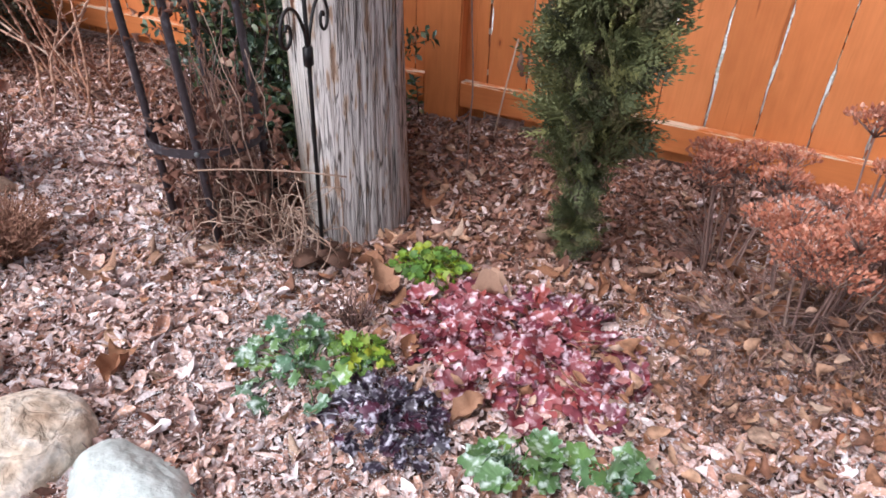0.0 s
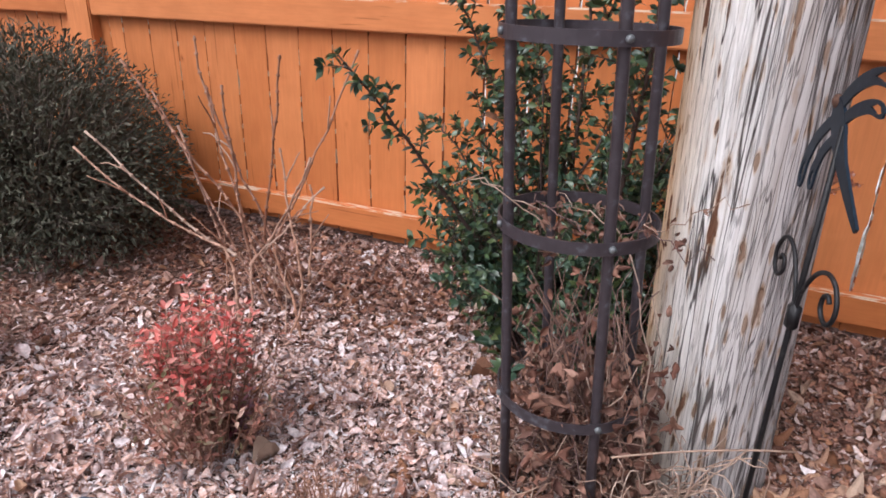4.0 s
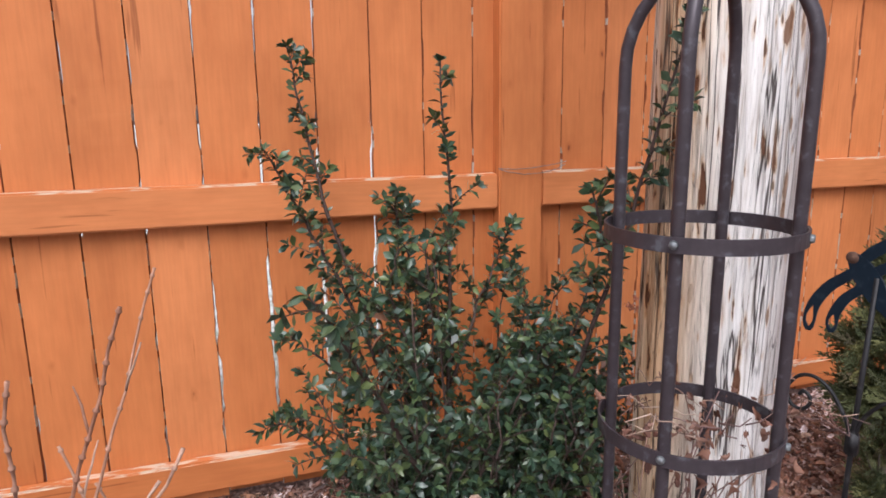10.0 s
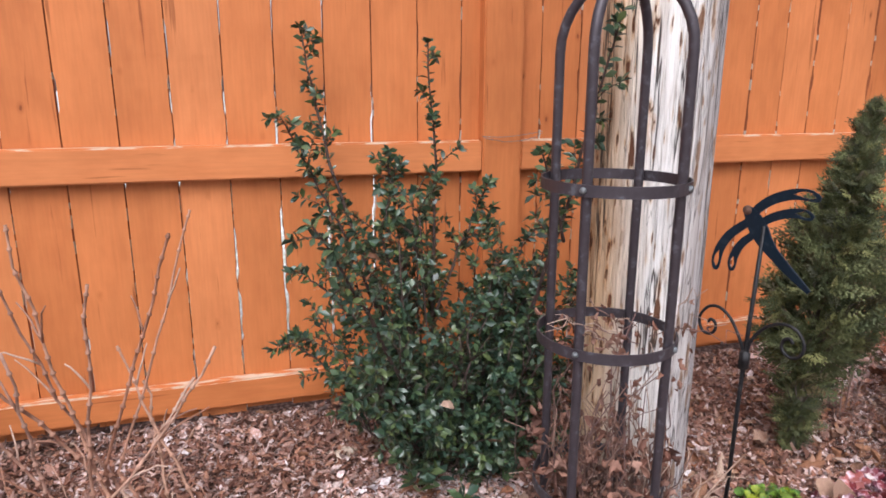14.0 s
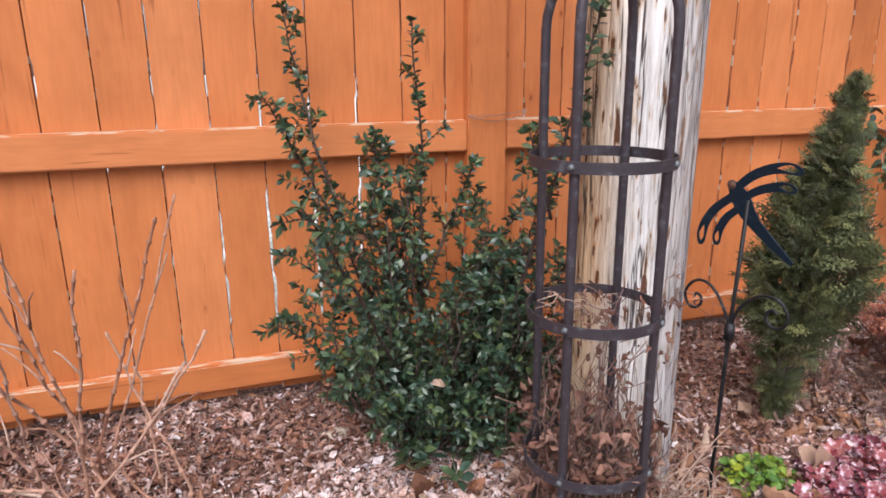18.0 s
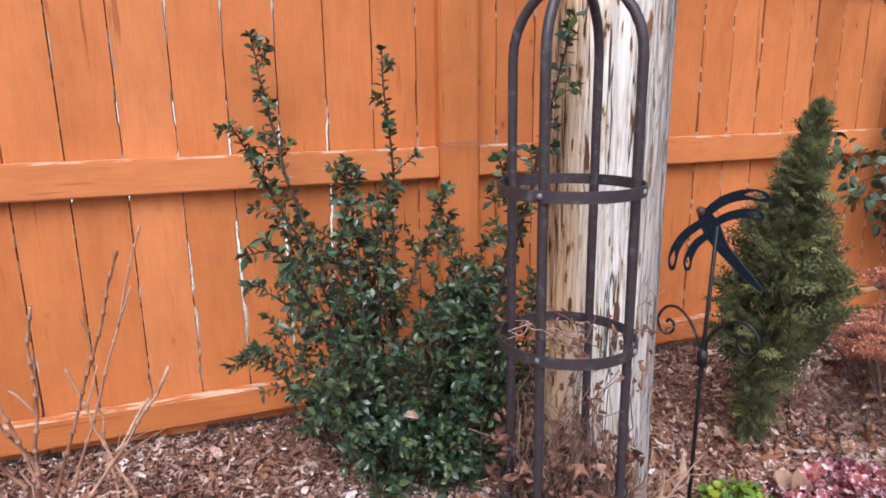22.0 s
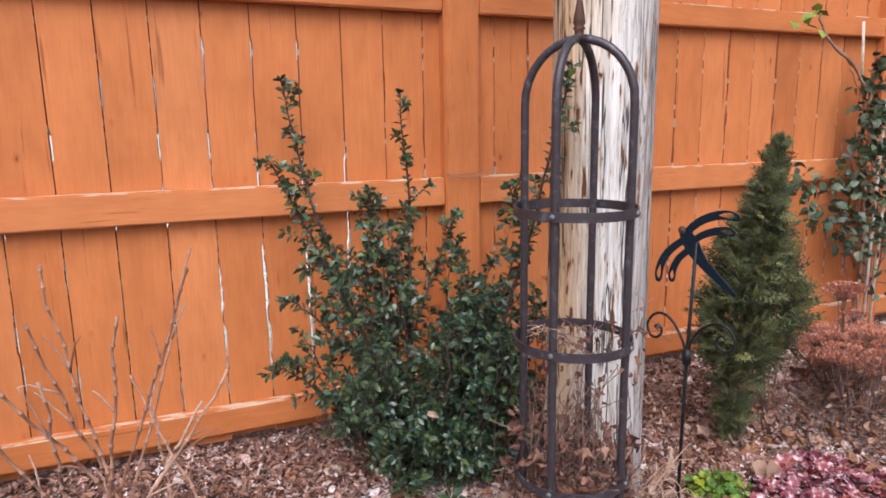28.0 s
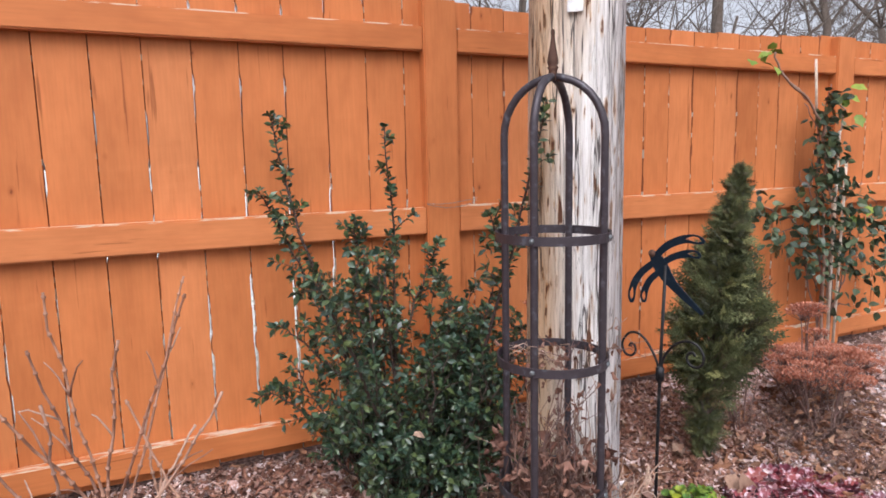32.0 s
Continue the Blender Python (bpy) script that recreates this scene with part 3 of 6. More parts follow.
def build_ground():
    near_x, near_y = np.linspace(-4.5, 4.0, 190), np.linspace(-1.5, 2.3, 90)
    xs = np.concatenate([[-400, -120, -40, -15, -7], near_x, [7, 15, 40, 120, 400]])
    ys = np.concatenate([[-400, -120, -40, -12, -4], near_y, [4, 8, 20, 60, 400]])
    verts, faces = [], []
    for y in ys:
        for x in xs:
            inside = -4.5 <= x <= 4 and -1.5 <= y <= 2.3
            verts.append((x, y, ground_z(x, y) if inside else 0.02))
    w = len(xs)
    for j in range(len(ys) - 1):
        for i in range(w - 1):
            faces.append((j * w + i, j * w + i + 1, (j + 1) * w + i + 1, (j + 1) * w + i))
    g = link_mesh("ground", mesh_of("ground", verts, faces), SOIL)
    tagged(g, "bed of pale frosted bark and leaf mulch", "ground", "", "structure")


build_ground()


def on_ground(n, rng, x0, x1, y0, y1, lift=(0.002, 0.012)):
    # spread with soft edges, short of the fence
    x = rng.uniform(x0, x1, n) + rng.normal(0, 0.12, n)
    y = np.minimum(rng.uniform(y0, y1, n) + rng.normal(0, 0.09, n), 1.95 - rng.uniform(0, 0.04, n))
    z = np.array([ground_z(a, b) for a, b in zip(x, y)]) + rng.uniform(*lift, n)
    return np.stack([x, y, z], 1)


def flat_dirs(n, rng, tilt=0.35):
    a = rng.uniform(0, 2 * math.pi, n)
    return np.stack([np.cos(a), np.sin(a), rng.normal(0, tilt, n)], 1)


def build_litter():
    rng, pr = np.random.default_rng(4), random.Random(5)
    chips = [scrap(pr) for _ in range(36)]
    p = np.concatenate([on_ground(96000, rng, -2.4, 0.8, 0.22, 1.95, (0.002, 0.016)), on_ground(13000, rng, -4.3, 3.0, 0.0, 1.95), on_ground(16000, rng, -4.2, -2.3, 0.1, 1.95), on_ground(26000, rng, -5.6, 4.2, -1.0, 1.95)])
    pale = on_ground(9000, rng, 0.20, 1.5, 0.85, 1.75, (0.008, 0.03))
    # thinning out towards the house and to both sides
    edge = np.hypot((p[:, 0] + 0.9) / 3.6, np.clip(0.6 - p[:, 1], 0, None) / 1.3)
    p = p[edge + rng.normal(0, 0.12, len(p)) < 1.0]
    # darker brown bed beside the conifer; along the fence dark pieces also stand for shadow
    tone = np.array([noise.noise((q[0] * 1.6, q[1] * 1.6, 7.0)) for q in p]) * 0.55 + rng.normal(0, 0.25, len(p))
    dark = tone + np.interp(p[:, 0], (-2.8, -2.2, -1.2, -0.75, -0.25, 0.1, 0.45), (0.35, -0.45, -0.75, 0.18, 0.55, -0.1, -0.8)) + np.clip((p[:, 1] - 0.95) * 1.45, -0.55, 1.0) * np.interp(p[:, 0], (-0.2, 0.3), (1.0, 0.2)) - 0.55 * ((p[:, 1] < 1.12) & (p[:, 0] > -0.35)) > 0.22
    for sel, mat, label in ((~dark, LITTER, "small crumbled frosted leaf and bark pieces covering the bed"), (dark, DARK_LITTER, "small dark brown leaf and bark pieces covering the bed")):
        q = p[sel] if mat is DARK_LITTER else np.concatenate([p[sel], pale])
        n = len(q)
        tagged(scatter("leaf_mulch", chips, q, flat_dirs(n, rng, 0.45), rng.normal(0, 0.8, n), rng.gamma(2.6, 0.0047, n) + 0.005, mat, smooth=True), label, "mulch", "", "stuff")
    big = [crumpled(pr, pr.uniform(0.4, 0.75), 6, pr.choice((-1, 1)) * pr.uniform(0.6, 1.9), pr.uniform(-1.6, 2.0), 0.045, 0.22) for _ in range(14)]
    p = np.concatenate([on_ground(560, rng, -2.9, 1.2, 0.2, 1.95, (0.006, 0.016)), on_ground(520, rng, -0.3, 1.2, 0.7, 1.75, (0.008, 0.03)), on_ground(420, rng, -0.05, 0.6, 0.75, 1.3, (0.015, 0.05)), on_ground(420, rng, -1.35, -0.45, 0.75, 1.5, (0.006, 0.022))])
    n = len(p)
    tagged(scatter("fallen_leaves", big, p, flat_dirs(n, rng, 0.3), rng.normal(0, 0.8, n), rng.gamma(6.0, 0.0038, n) + 0.008, BROWN_LEAF, smooth=True), "curled dry brown leaves lying over the mulch", "fallen leaves", "", "stuff")
    p = np.concatenate([on_ground(1300, rng, -2.6, 0.0, 0.2, 1.35, (0.006, 0.018)), on_ground(1900, rng, 0.1, 1.5, 0.8, 1.8, (0.008, 0.03))])
    n = len(p)
    tagged(scatter("frosted_leaves", big, p, flat_dirs(n, rng, 0.3), rng.normal(0, 0.8, n), rng.gamma(6.0, 0.0036, n) + 0.008, LITTER, smooth=True), "pale frosted dry leaves lying over the mulch", "fallen leaves", "", "stuff")
    # larger single leaves
    meshes = []
    for k in range(8):
        v, f = crumpled(pr, pr.uniform(0.42, 0.62), 10, pr.choice((-1, 1)) * pr.uniform(1.2, 2.4), pr.uniform(-1.4, 2.2), 0.07, 0.30)
        m = mesh_of("fallen_leaf", v, f)
        m.materials.append(BROWN_LEAF)
        meshes.append(m)
    spots = [(-0.695, 1.242), (-0.71, 1.20), (-0.68, 1.22), (-0.455, 1.047), (-0.602, 0.943), (-0.383, 1.22), (-0.688, 1.074), (-1.18, 0.761), (-1.14, 0.80), (-0.50, 1.06), (-0.58, 0.98), (-0.62, 0.92), (-0.49, 0.86), (-0.36, 0.80), (-0.33, 0.72), (-0.42, 0.76), (-1.03, 0.86), (-1.10, 0.80), (-0.95, 0.82), (-1.22, 0.95), (-1.0, 1.0), (-0.90, 0.97), (-0.25, 1.12), (-0.10, 1.15), (0.05, 1.10), (-1.45, 1.36), (-1.32, 1.30), (-1.2, 1.28)]
    while len(spots) < 96:
        spots.append((pr.uniform(-1.9, 0.7), pr.uniform(0.45, 1.7)))
    for k, (x, y) in enumerate(spots):
        o = new("fallen_leaf", meshes[k % 8])
        o.matrix_basis = pose(x, y, ground_z(x, y) + 0.014, pr.uniform(-25, 25), pr.uniform(-20, 20), pr.uniform(0, 360)) @ Matrix.Scale(pr.uniform(0.07, 0.095) if k < 9 else pr.uniform(0.045, 0.08), 4)
        tagged(o, "large curled dry brown leaf lying on the bed", "fallen leaf", "large fallen leaves")
    grain = (np.array([(0.5, 0, 0), (-0.5, 0.2, 0), (0, -0.5, 0.1), (0, 0.1, 0.55), (0.1, 0.5, 0)], float), [(0, 4, 3), (4, 1, 3), (1, 2, 3), (2, 0, 3)])
    p = np.concatenate([on_ground(46000, rng, -2.2, -0.9, 0.2, 1.0, (0.006, 0.022)), on_ground(30000, rng, -1.2, -0.5, 0.3, 0.95, (0.006, 0.024)), on_ground(14000, rng, -0.5, 0.1, 0.3, 1.0, (0.006, 0.022)), on_ground(16000, rng, -0.15, 0.5, 0.75, 1.2, (0.008, 0.026)), on_ground(22000, rng, -1.9, 0.2, 0.25, 1.3, (0.004, 0.018)), on_ground(14000, rng, 0.2, 1.5, 0.8, 1.7, (0.01, 0.03)), on_ground(9000, rng, -2.6, 0.9, 0.3, 1.9, (0.004, 0.014))])
    keep = np.array([noise.noise((q[0] * 3.2, q[1] * 3.2, 1.7)) + 0.5 * noise.noise((q[0] * 11, q[1] * 11, 4.2)) > 0.12 for q in p])
    p = p[keep]
    n = len(p)
    tagged(scatter("snow_grains", [grain], p, flat_dirs(n, rng), rng.uniform(0, 6, n), rng.uniform(0.0008, 0.0024, n), SNOW), "thin dusting of white snow grains on the mulch", "snow", "", "stuff")


build_litter()


# ---- fence ----
FENCE_Y = 1.955
PITCH = 0.1400


def board_mesh(rng, height, gappy=0.0):
    """One fence board with slightly wavy, chipped edges; x is its width, z its height. gappy: how far its edges stand off."""
    rows, half, thick = 84, PITCH / 2 + 0.0001, 0.016
    verts, faces = [], []
    share = 0.60 if gappy > 0.0043 else 0.22
    notch, left = [0.0, 0.0], [0, 0]
    for i in range(rows + 1):
        z = height * i / rows
        for s in range(2):
            left[s] -= 1
            if left[s] <= 0:
                wide = rng.random() < (share if z < 0.72 else 0.5 * share)
                notch[s] = (rng.uniform(0.001, 0.0016) + gappy * rng.random()) if wide else 0.0
                left[s] = rng.randrange(1, 6) if wide else rng.randrange(3, 11)
        l = -half + notch[0] + rng.uniform(0, 0.0002)
        r = half - notch[1] - rng.uniform(0, 0.0002)
        cup = rng.uniform(-0.0004, 0.0004)
        verts += [(l, 0.010, z), (l + 0.0018, 0, z), (0, cup, z), (r - 0.0018, 0, z), (r, 0.010, z), (r, thick, z), (l, thick, z)]
    for i in range(rows):
        a, b = 7 * i, 7 * i + 7
        for k in range(7):
            k2 = (k + 1) % 7
            faces.append((a + k, a + k2, b + k2, b + k))
    n = len(faces)
    faces += [tuple(range(6, -1, -1)), tuple(7 * rows + k for k in range(7))]
    m = mesh_of("board", verts, faces, False)
    m.materials.append(PAINT)
    m.materials.append(JOINT)
    m.materials.append(CUT_WOOD)
    for i in range(n):
        if i % 7 in (0, 3):
            m.polygons[i].material_index = 2 if rng.random() < (0.36 if i < n / 2 else 0.18) else 1
    return m


def rail_mesh(length, height):
    """A rail with a worn upper edge."""
    bm = bmesh.new()
    box(bm, (0, -0.038, 0), (length, 0, height), 0.005)
    bm.normal_update()
    m = bpy.data.meshes.new("rail")
    for f in bm.faces:
        f.material_index = 1 if f.calc_center_median().z > height - 0.0052 else 0
    bm.to_mesh(m)
    bm.free()
    m.materials.append(RAIL_PAINT)
    m.materials.append(WORN)
    return m


def fence_panel(x0, x1, first, label, pitch=PITCH, group="fence panels"):
    """Boards behind three rails between two posts; the boards' gaps lie at first + k * pitch."""
    rng = random.Random(int(x0 * 100) + 7)
    f = thing("fence_panel", (x0, FENCE_Y, 0.0), label, "fence", group, "structure")
    kinds = [board_mesh(rng, 1.50, 0.0044 if x0 > -1.1 else 0.0030) for _ in range(9)]
    # shrunken boards behind the holly
    loose = [board_mesh(rng, 1.50, 0.0045) for _ in range(4)]
    x = first
    mid, half = (x0 + x1) / 2, (x1 - x0) / 2
    while x < x1 + 0.06:
        c = x + pitch / 2
        b = new("board", loose[rng.randrange(4)] if -2.15 < c < -1.1 else kinds[rng.randrange(9)])
        b.parent = f
        top = 1.595 + 0.03 * ((c - mid) / half) ** 2 + rng.uniform(-0.004, 0.004)
        z0 = 0.075 + rng.uniform(-0.01, 0.01)
        b.matrix_basis = pose(c - x0, rng.uniform(0, 0.002), z0, 0, rng.uniform(-1, 1) * (0.03 if x0 > -1.1 else 0.012), 0) @ Matrix.Diagonal((pitch / PITCH, 1, (top - z0) / 1.5, 1))
        x += pitch
    for z, tall in ((0.105, 0.086), (0.799, 0.097), (1.442, 0.086)):
        r = new("rail", rail_mesh(x1 - x0 - 0.002, tall))
        r.parent = f
        r.matrix_basis = pose(0.001, -0.001, z)
    return f


def fence_post(x, w=0.130):
    p = thing("fence_post", (x, FENCE_Y - 0.045, 0.0), "square orange-painted wooden fence post", "fence post", "fence posts", "structure")
    bm = bmesh.new()
    box(bm, (0, 0, -0.1), (w, 0.105, 1.62), 0.005)
    part("shaft", bm, PAINT, p, smooth=False)


POSTS = [-3.46, -1.05, 1.166, 3.6]
for a, b, first, pitch in zip(POSTS, POSTS[1:], (-3.35, -0.977, 1.2), (0.1400, 0.1374, 0.1400)):
    fence_panel(a + 0.130, b, first, "weathered orange-painted board fence panel with three rails", pitch)
for x in POSTS:
    fence_post(x)
fence_panel(-5.8, POSTS[0], -5.8, "weathered orange-painted board fence panel with three rails")
fence_panel(POSTS[-1] + 0.130, 6.2, 3.7, "weathered orange-painted board fence panel with three rails")


# ---- pole ----
def build_pole():
    p = thing("utility_pole", (-0.8866, 1.2664, 0.0), "weathered grey wooden utility pole with deep cracks and holes", "pole")
    rng = random.Random(3)
    segs, rows = 230, 90
    cracks = [(rng.uniform(0, 2 * math.pi), rng.uniform(0.012, 0.03), rng.uniform(0.003, 0.009), rng.uniform(-0.3, 1.2), rng.uniform(0.5, 1.6)) for _ in range(34)]
    verts, faces = [], []
    for j in range(rows + 1):
        z = -0.1 + (5.0 * (j / rows) ** 1.35)
        for k in range(segs):
            a = 2 * math.pi * k / segs
            r = 0.1350 - 0.0070 * min(z, 2.0) + 0.002 * noise.noise((math.cos(a) * 4, math.sin(a) * 4, z * 0.7)) + 0.0012 * noise.noise((math.cos(a) * 22, math.sin(a) * 22, z * 1.5))
            # long fibres standing proud of one another
            r -= 0.0042 * max(0.0, 0.55 - abs(noise.noise((math.cos(a) * 13, math.sin(a) * 13, z * 0.55 + 4))) * 4.5)
            r += 0.0011 * noise.noise((math.cos(a) * 34, math.sin(a) * 34, z * 1.1))
            for ca, cw, cd, z0, ln in cracks:
                da = abs((a - ca + 0.04 * noise.noise((z * 2, ca, 0)) + math.pi) % (2 * math.pi) - math.pi)
                if da < cw * 1.6 and z0 < z < z0 + ln:
                    r -= cd * max(0, 1 - da / (cw * 1.6))
            r += 0.003 * math.exp(-max(z, 0) / 0.09)
            verts.append((r * math.cos(a) - 0.018 * z, r * math.sin(a) - 0.030 * z, z))
    for j in range(rows):
        for k in range(segs):
            k2 = (k + 1) % segs
            faces.append((j * segs + k, j * segs + k2, (j + 1) * segs + k2, (j + 1) * segs + k))
    faces.append(tuple(range(rows * segs, (rows + 1) * segs)))
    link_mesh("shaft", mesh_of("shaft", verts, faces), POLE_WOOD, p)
    # small white tag nailed to the face
    d = Vector((-1.1, -1.4, 0)).normalized()
    bm = bmesh.new()
    box(bm, (-0.019, -0.003, -0.02), (0.019, 0.003, 0.02), 0.001)
    t = part("tag", bm, WHITE, p, "small white tag", smooth=False)
    t.matrix_basis = pose(d.x * 0.130 - 0.026, d.y * 0.130 - 0.043, 1.435, 0, 0, math.degrees(math.atan2(d.y, d.x)) + 90)


build_pole()


# ---- garden obelisk ----
def build_obelisk():
    ob = thing("garden_obelisk", (-1.119, 1.033, 0.03), "brown-grey iron garden obelisk with three hoops and a finial", "obelisk")
    lean = Vector((-0.037, -0.053, 1.0))
    R = 0.116

    def at(z, r, deg):
        c = lean * z
        return Vector((c.x + r * math.cos(radians(deg)), c.y + r * math.sin(radians(deg)), z))
    for deg in (36, 126, 216, 306):
        pts = [at(z, R + 0.004 * (1 - z), deg) for z in (-0.05, 0.25, 0.55, 0.85, 1.0, 1.08)]
        for k in range(1, 9):
            a = math.pi / 2 * k / 8
            pts.append(at(1.08 + 0.125 * math.sin(a), R * math.cos(a) if k < 8 else 0.008, deg))
        tube("leg", pts, 0.0088, IRON, ob, 10)
    for z in (0.246, 0.570, 0.861):
        verts, faces, n = [], [], 56
        r = R + 0.011
        for k in range(n):
            for dr, dz in ((0, -0.0100), (0.003, -0.0100), (0.003, 0.0100), (0, 0.0100)):
                verts.append(at(z, r + dr, 360 * k / n) + Vector((0, 0, dz)))
        for k in range(n):
            a, b = 4 * k, 4 * ((k + 1) % n)
            for i in range(4):
                i2 = (i + 1) % 4
                faces.append((a + i, b + i, b + i2, a + i2))
        ring = link_mesh("hoop", mesh_of("hoop", verts, faces, False), IRON, ob)
        for deg in (36, 126, 216, 306):
            bm = bmesh.new()
            bmesh.ops.create_cone(bm, cap_ends=True, segments=8, radius1=0.0065, radius2=0.005, depth=0.006)
            b = part("bolt", bm, BOLT, ring, "galvanised bolt")
            c = at(z, r + 0.005, deg)
            b.matrix_basis = Matrix.Translation(c) @ Euler((0, radians(90), radians(deg))).to_matrix().to_4x4()
    # finial turned from a profile
    prof = [(0.0, 0.011), (0.006, 0.014), (0.012, 0.010), (0.022, 0.009), (0.027, 0.013), (0.031, 0.009), (0.037, 0.0125), (0.046, 0.0115), (0.062, 0.0085), (0.085, 0.0045), (0.094, 0.0035), (0.099, 0.005), (0.104, 0.0042), (0.107, 0.0005)]
    verts, faces, n = [], [], 14
    base = lean * 1.198
    for h, r in prof:
        for k in range(n):
            verts.append((base.x + lean.x * h + r * math.cos(2 * math.pi * k / n), base.y + lean.y * h + r * math.sin(2 * math.pi * k / n), 1.198 + h))
    for j in range(len(prof) - 1):
        for k in range(n):
            k2 = (k + 1) % n
            faces.append((j * n + k, j * n + k2, (j + 1) * n + k2, (j + 1) * n + k))
    link_mesh("finial", mesh_of("finial", verts, faces), RUST, ob, "rust-brown pointed finial")


build_obelisk()


# ---- dragonfly stake ----
def ribbon(name, line, widths, thick, material, parent, label=""):
    """A flat cut-out band along a line in the plane of u and v."""
    verts, faces = [], []
    for i, (u, v) in enumerate(line):
        a, b = line[max(0, i - 1)], line[min(len(line) - 1, i + 1)]
        d = Vector((b[0] - a[0], b[1] - a[1])).normalized()
        nrm = Vector((-d.y, d.x)) * widths[i] / 2
        for s, t in ((1, -1), (1, 1), (-1, 1), (-1, -1)):
            verts.append((u + nrm.x * s, t * thick / 2, v + nrm.y * s))
    for i in range(len(line) - 1):
        for k in range(4):
            k2 = (k + 1) % 4
            faces.append((4 * i + k, 4 * i + k2, 4 * i + 4 + k2, 4 * i + 4 + k))
    faces += [(3, 2, 1, 0), tuple(4 * (len(line) - 1) + k for k in range(4))]
    return link_mesh(name, mesh_of(name, verts, faces, False), material, parent, label)


def wing_plate(name, line, widths, hole, thick, material, parent):
    """A flat cut-out wing along a line, with a drop-shaped opening from the row numbered hole to near its tip."""
    rows = []
    for i, (u, v) in enumerate(line):
        p, q = line[max(0, i - 1)], line[min(len(line) - 1, i + 1)]
        d = Vector((q[0] - p[0], q[1] - p[1])).normalized()
        nrm = Vector((-d.y, d.x)) * widths[i] / 2
        last = len(line) - 2
        f = (i - hole) / (last - hole) if hole <= i <= last else 0.0
        open_ = 0.62 * math.sin(math.pi * f ** 1.4) ** 0.7 if 0 < f < 1 else 0.0
        rows.append([(u + nrm.x * k, v + nrm.y * k) for k in (1, open_, -open_, -1)])
    verts = [(u, t * thick / 2, v) for t in (-1, 1) for row in rows for u, v in row]
    n, faces = 4 * len(rows), []
    for i in range(len(rows) - 1):
        a, b = 4 * i, 4 * i + 4
        for k in (0, 2):
            faces += [(a + k, a + k + 1, b + k + 1, b + k), (n + a + k, n + b + k, n + b + k + 1, n + a + k + 1)]
        for k in range(4):
            faces.append((a + k, b + k, n + b + k, n + a + k) if k % 2 == 0 else (a + k, n + a + k, n + b + k, b + k))
        if not hole <= i < len(rows) - 2:
            faces += [(a + 1, a + 2, b + 2, b + 1), (n + a + 1, n + b + 1, n + b + 2, n + a + 2)]
    e = 4 * (len(rows) - 1)
    faces += [(0, n, n + 3, 3), (e, e + 3, n + e + 3, n + e)]
    return link_mesh(name, mesh_of(name, verts, faces, False), material, parent)


def smooth_line(pts, n):
    """A curve through a few points, n + 1 places on it."""
    out = []
    for i in range(n + 1):
        t = i / n * (len(pts) - 1)
        k = min(int(t), len(pts) - 2)
        p = [Vector(pts[min(max(k + j, 0), len(pts) - 1)]) for j in (-1, 0, 1, 2)]
        f = t - k
        out.append(0.5 * (2 * p[1] + (p[2] - p[0]) * f + (2 * p[0] - 5 * p[1] + 4 * p[2] - p[3]) * f * f + (3 * p[1] - p[0] - 3 * p[2] + p[3]) * f ** 3))
    return out


